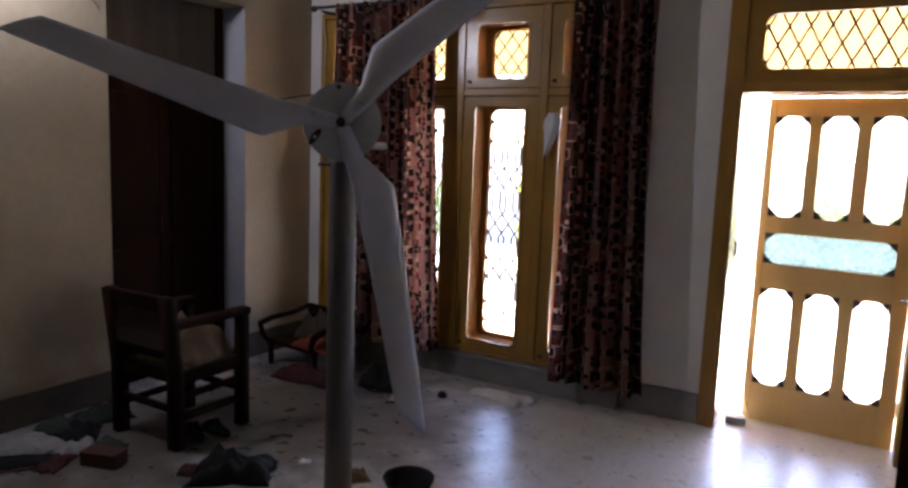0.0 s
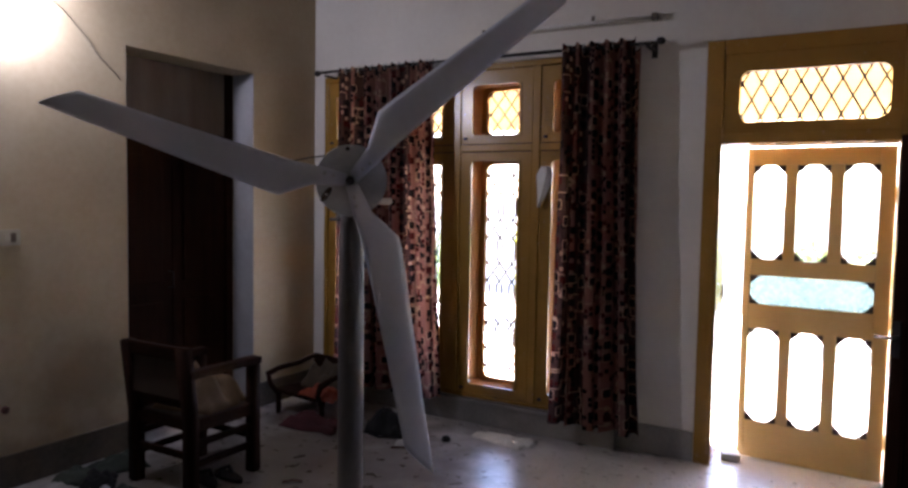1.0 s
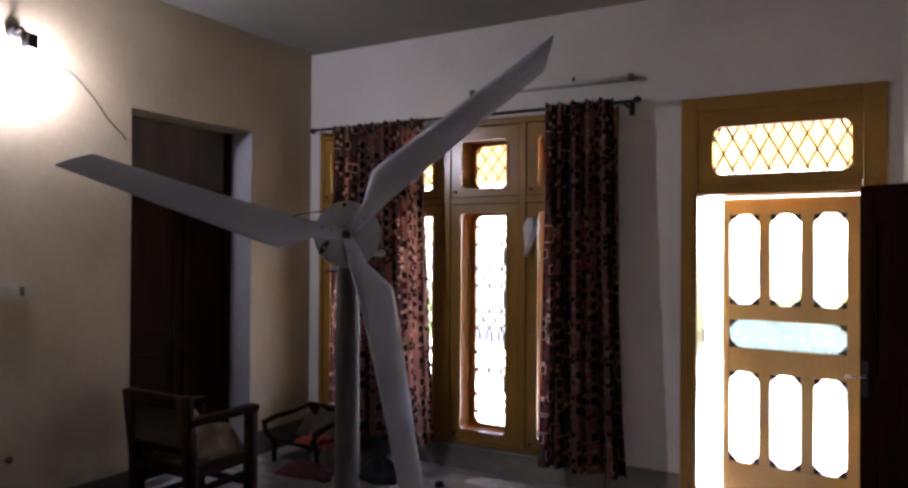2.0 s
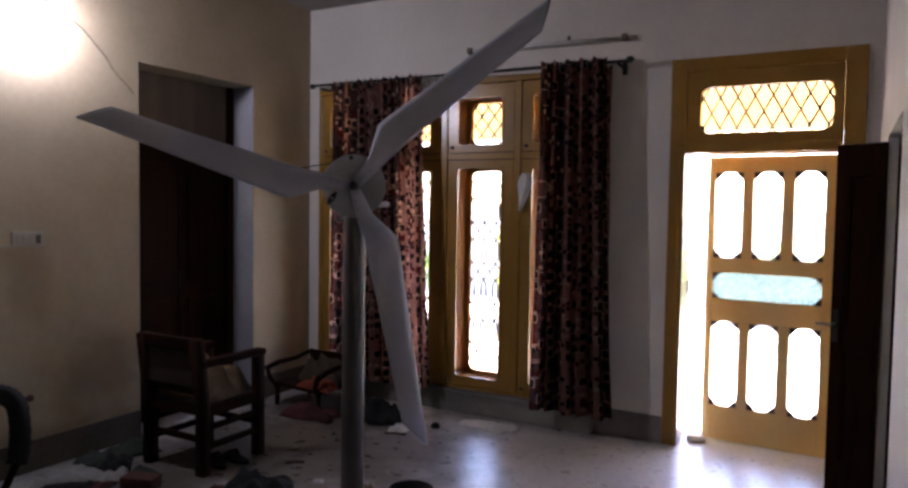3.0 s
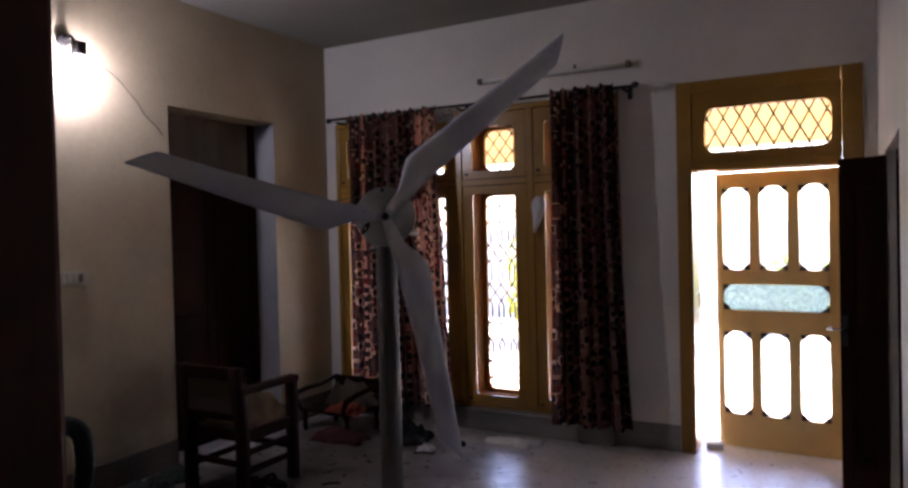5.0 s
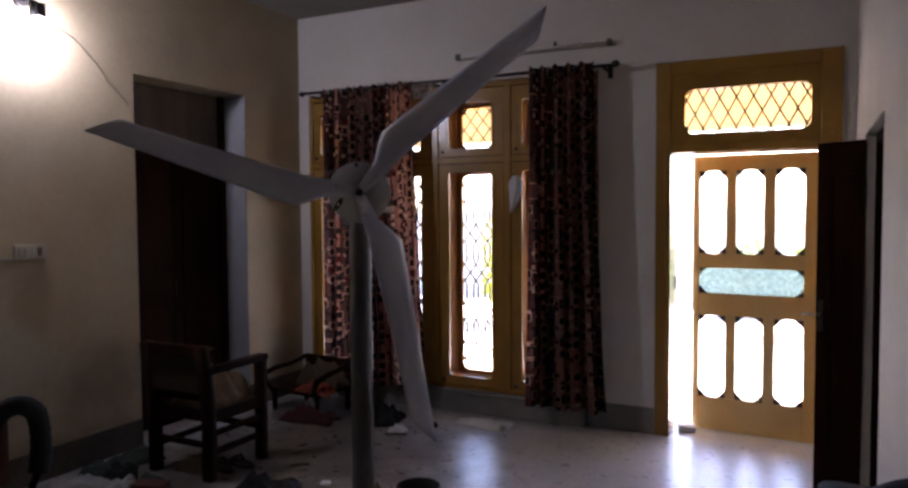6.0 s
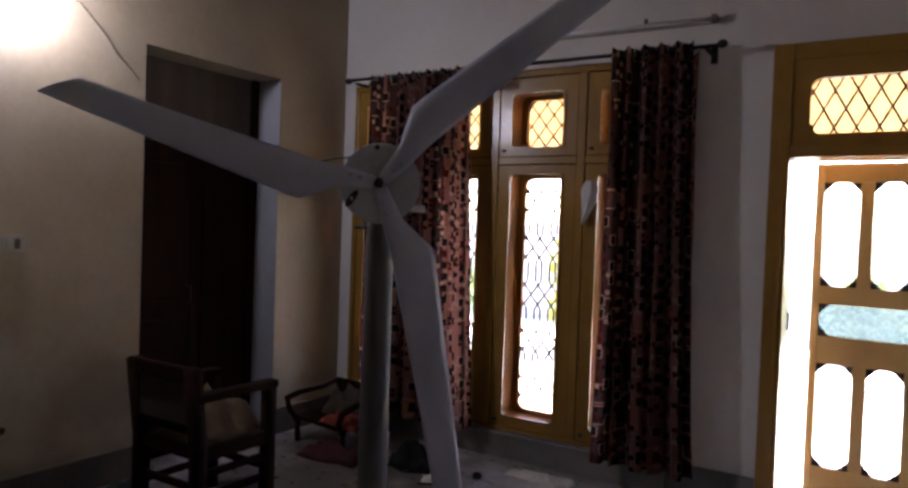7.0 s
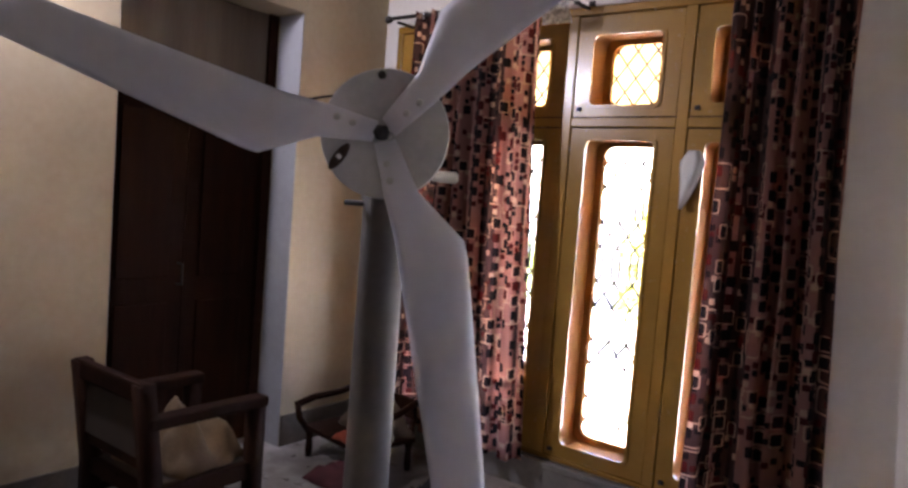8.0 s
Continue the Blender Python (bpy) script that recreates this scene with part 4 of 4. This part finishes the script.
def blade_mesh():
    """A tapering cambered board with a wide shoulder near the root and a slanting tip."""
    bm = bmesh.new()
    nr, nc = 30, 8
    profile = ((0.0, -0.024, 0.028), (0.10, -0.022, 0.062), (0.205, -0.012, 0.158), (0.70, -0.020, 0.102), (1.0, -0.030, 0.070))
    grids = []
    for face in (0, 1):
        grid = []
        for i in range(nr + 1):
            s = i / nr
            for (s0, a0, b0), (s1, a1, b1) in zip(profile, profile[1:]):
                if s0 <= s <= s1:
                    k = (s - s0) / (s1 - s0)
                    cw, ccw = a0 + (a1 - a0) * k, b0 + (b1 - b0) * k
                    break
            pitch = radians(13 * (1 - s) ** 1.5 + 3) * min(1, s / 0.2)
            row = []
            for j in range(nc + 1):
                u = j / nc
                w = cw + (ccw - cw) * u
                r = 0.02 + s * (1.20 + 0.15 * u - 0.02)
                bend = 0.016 * (1 - (2 * u - 1) ** 2) * min(1, s / 0.2)
                thick = 0.0015 + 0.0045 * math.sqrt(max(0, 1 - (2 * u - 1) ** 2))
                y = w * math.sin(pitch) - bend + (-thick if face == 0 else thick) - 0.025 * s * s
                row.append(bm.verts.new((r, y, w * math.cos(pitch))))
            grid.append(row)
        grids.append(grid)
    f, b = grids
    for i in range(nr):
        for j in range(nc):
            bm.faces.new((f[i][j], f[i + 1][j], f[i + 1][j + 1], f[i][j + 1])).smooth = True
            bm.faces.new((b[i][j], b[i][j + 1], b[i + 1][j + 1], b[i + 1][j])).smooth = True
        bm.faces.new((f[i][0], b[i][0], b[i + 1][0], f[i + 1][0]))
        bm.faces.new((f[i][nc], f[i + 1][nc], b[i + 1][nc], b[i][nc]))
    for j in range(nc):
        bm.faces.new((f[0][j], f[0][j + 1], b[0][j + 1], b[0][j]))
        bm.faces.new((f[nr][j], b[nr][j], b[nr][j + 1], f[nr][j + 1]))
    return mesh_of(bm, "blade", BLADE)


blade_me = blade_mesh()
for k, a in enumerate((164.1, 283.5, 41.6)):
    m = pose(0, FY + 0.004 - 0.002 * k, HZ) @ Matrix.Rotation(-radians(a), 4, "Y")
    blade = shared("blade", blade_me, turbine, m)
    for r in (0.075, 0.115):
        bolt = lathe(bmesh.new(), [(0.009, -0.003), (0.009, 0.006), (0.005, 0.008)], 6, Matrix.Translation((r, -0.008, 0.0)) @ pose(0, 0, 0, 90, 0, 0))
        part("bolt", bolt, HUBM, blade)
part("hub_bolt", lathe(bmesh.new(), [(0.02, 0), (0.02, 0.008), (0.012, 0.010), (0.012, 0.024), (0.006, 0.026)], 6, pose(0, FY - 0.012, HZ, 90, 0, 0)), IRON, turbine, "dark centre bolt")
part("rim_bolt", lathe(bmesh.new(), [(0.011, 0), (0.011, 0.008), (0.006, 0.010)], 6, pose(-0.014, -0.229, HZ + 0.140, 90, 0, 0)), IRON, turbine)
wire = [(-0.02, 0.0, 1.85), (-0.10, 0.02, 1.90), (-0.22, 0.03, 1.885), (-0.34, 0.04, 1.86), (-0.44, 0.05, 1.875)]
part("output_wire", tube(bmesh.new(), wire, 0.003, 6), IRON, turbine)

# the whole head sits back over the pole, so that the blades just clear it
for ob in turbine.children:
    if ob.name.split(".")[0] not in ("pole", "base_plate", "gusset", "clamp_bolt", "yaw_head"):
        ob.matrix_basis = Matrix.Translation((0, NOSE, 0)) @ ob.matrix_basis

# ---------- wall fittings ----------
fix = thing("wall_bulb", "lit white bulb in a dark holder on the cream wall", "lamp", pose(LEFT + 0.005, 2.24, 2.90))
part("back_plate", lathe(bmesh.new(), [(0.045, -0.0045), (0.045, 0.02), (0.03, 0.03)], 20, pose(0, 0, 0.06, 0, 90, 0)), IRON, fix)
part("arm", tube(bmesh.new(), [(0.02, 0, 0.06), (0.09, 0, 0.07), (0.13, 0, 0.03)], 0.012, 8), IRON, fix)
part("holder", lathe(bmesh.new(), [(0.022, 0.04), (0.027, 0.03), (0.027, -0.05), (0.02, -0.055)], 18, pose(0.13, 0, 0)), IRON, fix)
part("clip", boxed(0.15, 0.175, -0.012, 0.045, -0.05, 0.03, 0.004), IRON, fix)
globe = part("globe", lathe(bmesh.new(), [(0.014, -0.056), (0.02, -0.075), (0.034, -0.105), (0.038, -0.135), (0.03, -0.165), (0.012, -0.18), (0.002, -0.182)], 24, pose(0.13, 0, 0)), BULB, fix, "glowing white globe")
globe.visible_shadow = False


def cable(name, pts, label, r=0.002, mat=IRON):
    bm = bmesh.new()
    line = []
    for i in range(len(pts) - 1):
        a, b, c, d = (Vector(pts[min(max(k, 0), len(pts) - 1)]) for k in (i - 1, i, i + 1, i + 2))
        for s in range(6):
            t = s / 6
            line.append(0.5 * ((2 * b) + (c - a) * t + (2 * a - 5 * b + 4 * c - d) * t * t + (3 * b - a - 3 * c + d) * t ** 3))
    tube(bm, [*line, pts[-1]], r, 6)
    return single(name, bm, mat, label, "cable")


X = LEFT + 0.006
cable("lamp_cable", [(X, 2.25, 2.88), (X, 2.45, 2.86), (X, 2.60, 2.80), (X, 2.69, 2.724), (X, 2.78, 2.64), (X, 2.84, 2.56), (X, 2.93, 2.49), (X, 2.99, 2.43)], "thin dark cable sagging along the cream wall")
cable("lamp_cable", [(X, 2.22, 2.86), (X, 2.19, 2.74), (X, 2.146, 2.643), (X, 2.08, 2.55), (X, 2.028, 2.485), (X, 1.97, 2.46)], "thin dark cable sagging along the cream wall")
sw = thing("switch_board", "ivory plastic switch board with a row of switches", "switch", pose(LEFT, 2.243, 1.442))
part("plate", boxed(0.0005, 0.022, -0.098, 0.098, -0.045, 0.045, 0.005), PLASTIC, sw)
for k in range(4):
    part("rocker", boxed(0.0225, 0.029, -0.078 + 0.04 * k, -0.05 + 0.04 * k, -0.026, 0.026, 0.003), BROWN_PANEL if k == 3 else PLASTIC, sw)
single("conduit", boxed(0, 0.012, -0.9, 0.0, -0.008, 0.008, 0.003), PLASTIC, "narrow ivory conduit leading to the switch board", "conduit", pose(LEFT + 0.0005, 2.143, 1.405))
sk = thing("wall_socket", "small brown round socket on the stained wall", "socket", pose(LEFT, 2.245, 0.462))
part("body", lathe(bmesh.new(), [(0.022, 0.0005), (0.022, 0.012), (0.014, 0.016)], 18, pose(0, 0, 0, 0, 90, 0)), BROWNBOX, sk)
part("hole", lathe(bmesh.new(), [(0.007, 0.0162), (0.007, 0.018)], 10, pose(0, 0, 0, 0, 90, 0)), GROOVE, sk)

tl = thing("tube_light", "unlit white tube light batten high on the wall", "lamp", pose(-1.52, BACK, 2.925, 0, 0.6, 0))
part("batten", boxed(-0.66, 0.66, -0.03, -0.0005, -0.018, 0.018, 0.004), PLASTIC, tl)
part("tube", tube(bmesh.new(), [(-0.60, -0.058, 0), (0.60, -0.058, 0)], 0.013, 14), PAPER, tl, "white glass tube")
for x in (-0.625, 0.625):
    part("end_holder", boxed(x - 0.018, x + 0.018, -0.08, -0.0305, -0.024, 0.024, 0.005), BROWN_PANEL, tl, "dull brown end holder")
part("starter", lathe(bmesh.new(), [(0.011, 0), (0.011, 0.03)], 12, pose(0.2, -0.045, 0.018, 0, 0, 0)), BROWN_PANEL, tl)

rose = thing("ceiling_rose", "pale round ceiling rose with a hook", "ceiling fitting", pose(-2.45, 3.48, TOP))
part("plate", lathe(bmesh.new(), [(0.085, -0.0005), (0.085, -0.012), (0.06, -0.03), (0.03, -0.034)], 24), PLASTIC, rose)
part("hook", tube(bmesh.new(), [(0, 0, -0.03), (0, 0, -0.06), (0.02, 0, -0.08), (0.03, 0, -0.065)], 0.006, 8), IRON, rose)
single("side_clip", boxed(-0.02, 0.02, -0.012, -0.0005, -0.02, 0.02, 0.003), IRON, "small dark clip on the wall above the door leaf", "clip", pose(-0.77, BACK, 0.10))

# ---------- wooden armchair ----------
chair = thing("armchair", "worn brown wooden armchair with a beige cushion, turned to the window", "chair", pose(-3.115, 2.98, 0.0, 0, 0, 0))
W, D = 0.475, 0.47
for sx in (-1, 1):
    # back legs lean into back posts; front legs carry the arms
    x = sx * W / 2
    part("leg", tube(bmesh.new(), [(x, -D / 2, 0.0), (x, -D / 2, 0.42), (x, -D / 2 - 0.05, 0.85)], 0.046, 4), CHAIRWOOD, chair)
    part("leg", tube(bmesh.new(), [(x, D / 2, 0.0), (x, D / 2, 0.68)], 0.044, 4), CHAIRWOOD, chair)
    bm = bmesh.new()
    box(bm, x - 0.04, x + 0.04, -D / 2 - 0.035, D / 2 + 0.04, 0.668, 0.715, 0.012)
    part("armrest", bm, CHAIRWOOD, chair)
    for z in (0.15, 0.27):
        part("stretcher", boxed(x - 0.016, x + 0.016, -D / 2 + 0.02, D / 2 - 0.02, z, z + 0.036, 0.004), CHAIRWOOD, chair)
    part("seat_rail", boxed(x - 0.016, x + 0.016, -D / 2 + 0.022, D / 2 - 0.022, 0.355, 0.43, 0.004), CHAIRWOOD, chair)
for y in (-D / 2, D / 2):
    part("seat_rail", boxed(-W / 2 + 0.022, W / 2 - 0.022, y - 0.016, y + 0.016, 0.37, 0.43, 0.004), CHAIRWOOD, chair)
    part("stretcher", boxed(-W / 2 + 0.022, W / 2 - 0.022, y - 0.012, y + 0.012, 0.20, 0.24, 0.004), CHAIRWOOD, chair)
part("top_rail", boxed(-W / 2 - 0.03, W / 2 + 0.03, -D / 2 - 0.075, -D / 2 - 0.035, 0.775, 0.855, 0.01), CHAIRWOOD, chair)
part("lower_rail", boxed(-W / 2 + 0.022, W / 2 - 0.022, -D / 2 - 0.03, -D / 2, 0.50, 0.55, 0.006), CHAIRWOOD, chair)
part("back_panel", boxed(-W / 2 + 0.026, W / 2 - 0.026, -D / 2 - 0.044, -D / 2 - 0.026, 0.551, 0.774, 0.003), CANEBACK, chair, "dark woven cane back panel")
part("seat", boxed(-W / 2 + 0.018, W / 2 - 0.018, -D / 2 + 0.018, D / 2 - 0.018, 0.405, 0.432, 0.004), CANEBACK, chair)
bm = crumple(bmesh.new(), 0.42, 0.36, 0.27, 5, 18)
single("cushion", bm, CANE, "beige cushion slumped on the chair seat", "cushion", pose(-3.10, 3.0, 0.434, 0, 0, 12))

# ---------- low cot with coloured cloth by the window ----------
cot = thing("low_stool_chair", "low dark wooden seat with curved arms by the window", "chair", pose(-3.32, 4.33, 0, 0, 0, -8))
for sx in (-1, 1):
    x = sx * 0.25
    for y in (-0.18, 0.18):
        part("leg", lathe(bmesh.new(), [(0.018, 0.0), (0.024, 0.05), (0.018, 0.12), (0.026, 0.17)], 10, pose(x, y, 0)), CHAIRWOOD, cot)
    pts = [(x, -0.19, 0.16), (x * 1.1, -0.24, 0.24), (x * 1.22, -0.24, 0.315), (x * 1.2, -0.13, 0.345), (x * 1.12, 0.05, 0.36), (x * 1.05, 0.20, 0.40)]
    part("armrest", tube(bmesh.new(), pts, 0.02, 8, [0.02, 0.02, 0.026, 0.022, 0.02, 0.02]), CHAIRWOOD, cot)
part("seat", boxed(-0.28, 0.28, -0.21, 0.21, 0.171, 0.20, 0.006), CHAIRWOOD, cot)
part("backrest", boxed(-0.27, 0.27, 0.19, 0.215, 0.30, 0.42, 0.01), CHAIRWOOD, cot)
for x in (-0.25, 0.25):
    part("post", boxed(x - 0.015, x + 0.015, 0.188, 0.209, 0.201, 0.299, 0.003), CHAIRWOOD, cot)
single("cloth", crumple(bmesh.new(), 0.36, 0.16, 0.11, 11, 18), ORANGE, "orange red cloth bundle lying on the low seat", "cloth", pose(-3.14, 4.17, 0.202, 0, 0, -6))
single("cloth", crumple(bmesh.new(), 0.44, 0.22, 0.24, 12, 18), TANCLOTH, "dull brown cloth heaped against the low backrest", "cloth", pose(-3.26, 4.40, 0.202, 0, 0, -8))
single("cloth", crumple(bmesh.new(), 0.46, 0.24, 0.13, 13), MAROON, "maroon cloth heaped on the floor by the low seat", "cloth", pose(-3.14, 4.07, 0.001, 0, 0, 4))

# ---------- dark chair with a black curved arm ----------
arm_chair = thing("bent_arm_chair", "dark chair with a ribbed black curved arm beside the wall", "chair", pose(-2.53, 1.315, 0.0, 0, 0, 0))
curve, rad = [], []
for i in range(40):
    t = i / 39
    a = radians(180 - 215 * t)
    curve.append((0.0 + 0.02 * t, 0.005 + 0.105 * math.cos(a), 0.755 + 0.115 * math.sin(a) - (0.13 * max(0, t - 0.72) / 0.28 if t > 0.72 else 0)))
    rad.append(0.040 + (0.0035 if i % 2 else 0.0))
part("arm", tube(bmesh.new(), curve, 0.042, 14, rad), BLACK, arm_chair, "ribbed black rubber arm")
e = curve[-1]
part("post", tube(bmesh.new(), [e, (e[0] - 0.01, e[1] - 0.05, 0.45), (e[0] - 0.02, e[1] - 0.09, 0.0)], 0.016, 10), CHAIRWOOD, arm_chair)
b0 = curve[0]
part("back_panel", boxed(-0.03, 0.03, b0[1] - 0.16, b0[1] + 0.07, 0.55, 0.90, 0.02), BROWNBOX, arm_chair)
part("leg", tube(bmesh.new(), [(0, b0[1] - 0.08, 0.56), (0, b0[1] - 0.10, 0.0)], 0.018, 10), CHAIRWOOD, arm_chair)
part("seat", boxed(-0.42, -0.02, -0.24, 0.08, 0.40, 0.44, 0.015), BLACK, arm_chair)
for x, y in ((-0.38, -0.2), (-0.38, 0.04)):
    part("leg", tube(bmesh.new(), [(x, y, 0.41), (x, y, 0.0)], 0.016, 8), CHAIRWOOD, arm_chair)

# ---------- clutter on the floor ----------
bowl = [(0.055, 0.0), (0.075, 0.004), (0.105, 0.06), (0.122, 0.115), (0.128, 0.118), (0.128, 0.110), (0.110, 0.06), (0.07, 0.014), (0.01, 0.012)]
single("basin", lathe(bmesh.new(), [(r, z * 0.66) for r, z in bowl], 32), BLACK, "black rubber basin standing on the floor", "basin", pose(-1.565, 3.06, 0))
bag = thing("tool_bag", "black slumped tool bag lying on the floor", "bag", pose(-2.40, 2.71, 0, 0, 0, 35))
part("body", crumple(bmesh.new(), 0.40, 0.28, 0.15, 21, 18), BLACK, bag)
part("flap", crumple(bmesh.new(), 0.12, 0.10, 0.06, 22), BROWNBOX, bag).matrix_basis = pose(-0.22, 0.02, 0)
bag2 = thing("tool_bag", "black cloth bag with a pale lump beside it near the window", "bag", pose(-2.60, 4.30, 0, 0, 0, 8))
part("body", crumple(bmesh.new(), 0.32, 0.26, 0.21, 23, 18), BLACK, bag2)
part("strap", tube(bmesh.new(), [(-0.1, -0.14, 0.01), (0.0, -0.18, 0.008), (0.12, -0.15, 0.01), (0.18, -0.05, 0.02)], 0.008, 6), BLACK, bag2)
single("white_rag", crumple(bmesh.new(), 0.12, 0.10, 0.075, 25), PAPER, "crumpled white rag on the floor", "rag", pose(-2.33, 4.11, 0))
single("paper_sheet", crumple(bmesh.new(), 0.46, 0.15, 0.035, 27, 20), PAPER, "crumpled white paper on the floor below the window", "paper", pose(-1.80, 4.57, 0, 0, 0, 4))
single("paper_sheet", crumple(bmesh.new(), 0.22, 0.11, 0.055, 28, 16), PAPER, "torn white paper on the floor below the window", "paper", pose(-1.72, 4.50, 0, 0, 0, -12))


def sandal(x, y, turn, mat, label):
    """A flat sole with a strap over it."""
    top = thing("sandal", label, "shoe", pose(x, y, 0, 0, 0, turn))
    bm = bmesh.new()
    out = [(0.045 * math.cos(a) * (1 + 0.18 * math.sin(a)), 0.13 * math.sin(a)) for a in (2 * math.pi * i / 24 for i in range(24))]
    lo_, hi_ = ([bm.verts.new((px, py, z)) for px, py in out] for z in (0.0, 0.022))
    bm.faces.new(lo_[::-1])
    bm.faces.new(hi_)
    for i in range(24):
        bm.faces.new((lo_[i], lo_[(i + 1) % 24], hi_[(i + 1) % 24], hi_[i]))
    part("sole", bm, mat, top)
    part("strap", tube(bmesh.new(), [(-0.045, 0.03, 0.012), (-0.03, 0.04, 0.055), (0.03, 0.04, 0.055), (0.045, 0.03, 0.012)], 0.012, 8), mat, top)


sandal(-2.96, 2.93, 70, BLACK, "black sandal on the floor under the chair")
sandal(-2.90, 3.04, 82, BLACK, "black sandal on the floor under the chair")
carton = thing("small_carton", "small dark red-brown card box on the floor", "box", pose(-3.03, 2.42, 0, 0, 0, 18))
part("body", boxed(-0.10, 0.10, -0.055, 0.055, 0, 0.062, 0.003), BROWNBOX, carton)
part("lid", boxed(-0.102, 0.102, -0.057, 0.057, 0.0625, 0.075, 0.003), BROWNBOX, carton)
heap = ((-3.52, 2.32, 0.34, 0.26, 0.07, SHADED_PAPER, "paper", "crumpled white paper among clutter by the wall"),
        (-3.62, 2.56, 0.26, 0.22, 0.09, GREEN, "cloth", "dull green cloth crumpled by the wall"),
        (-3.36, 2.20, 0.36, 0.14, 0.05, BLACK, "rag", "black rag lying among paper"),
        (-3.30, 2.44, 0.20, 0.16, 0.05, SHADED_PAPER, "paper", "scrap of white paper on the floor"),
        (-3.60, 2.08, 0.30, 0.24, 0.06, SHADED_PAPER, "paper", "sheet of white paper beside the wall"),
        (-3.22, 2.28, 0.22, 0.12, 0.04, MAROON, "cloth", "maroon cloth scrap on the floor"),
        (-3.46, 2.56, 0.22, 0.20, 0.10, BLACK, "bag", "small black bag by the wall"),
        (-3.60, 2.80, 0.22, 0.30, 0.10, GREEN, "cloth", "dark green cloth heap behind the chair"),
        (-3.20, 2.56, 0.18, 0.12, 0.05, GREEN, "cloth", "green cloth scrap on the floor"),
        (-2.20, 3.02, 0.06, 0.05, 0.02, PAPER, "scrap", "tiny pale scrap on the floor"),
        (-1.86, 3.02, 0.13, 0.10, 0.07, CANE, "rag", "pale rag at the foot of the pole"))
for i, (x, y, w, d, h, mat, cat, label) in enumerate(heap):
    single(cat.replace(" ", "_"), crumple(bmesh.new(), w, d, h, 60 + i), mat, label, cat.split()[-1], pose(x, y, 0.0, 0, 0, 23 * i))
for i, (x, y, a, l) in enumerate(((-2.53, 3.19, 40, 0.12), (-3.42, 2.10, 62, 0.5), (-3.28, 2.12, 58, 0.44), (-2.30, 4.02, 20, 0.16))):
    single("stick", tube(bmesh.new(), [(-l / 2, 0, 0.008), (0, 0.01, 0.012), (l / 2, 0, 0.008)], 0.007, 6), DARKWOOD, "thin dark stick lying on the floor", "stick", pose(x, y, 0.0, 0, 0, a))
single("small_black_cap", lathe(bmesh.new(), [(0.03, 0), (0.032, 0.02), (0.02, 0.035)], 14), BLACK, "small black plastic cap on the floor", "cap", pose(-2.14, 4.33, 0))
stand = thing("covered_stand", "tall narrow stand against the wall under a dark navy cloth cover", "stand", pose(0.594, 1.16, 0))
part("body", boxed(-0.09, 0.104, -0.15, 0.15, 0.10, 1.03, 0.012), DARKWOOD, stand)
for x in (-0.068, 0.082):
    for y in (-0.125, 0.125):
        part("foot", boxed(x - 0.02, x + 0.02, y - 0.02, y + 0.02, 0.0, 0.0995, 0.004), DARKWOOD, stand)
# a loose cover: a sagging top that rises to the far corner, and sides hanging in soft folds
bm = bmesh.new()
rows = []
for j in range(15):
    t = j / 14
    row = []
    for i in range(48):
        a = 2 * math.pi * i / 48
        c, q = math.cos(a), math.sin(a)
        k = 1 / max(abs(c) / 0.110, abs(q) / 0.168)
        x, y = k * c, k * q
        if j < 7:
            r = j / 6
            z = 1.045 + 0.012 * noise.noise(Vector((x * 12 * r, y * 12 * r, 3))) + 0.05 * max(0, r * x / 0.12) * max(0, r * y / 0.168)
            row.append(bm.verts.new((x * max(r, 0.02), y * max(r, 0.02), z)))
        else:
            d = (j - 6) / 8
            f = 1 + 0.05 * d * math.sin(9 * a) * (1 if c < 0.6 else 0)
            row.append(bm.verts.new((min(x * f, 0.112), y * f, 1.045 + 0.05 * max(0, x / 0.12) * max(0, y / 0.168) - 0.42 * d)))
    rows.append(row)
for a, b in zip(rows, rows[1:]):
    for i in range(48):
        bm.faces.new((a[i], a[(i + 1) % 48], b[(i + 1) % 48], b[i])).smooth = True
bm.faces.new(rows[0])
part("cover", bm, NAVY, stand, "dark navy cloth cover")
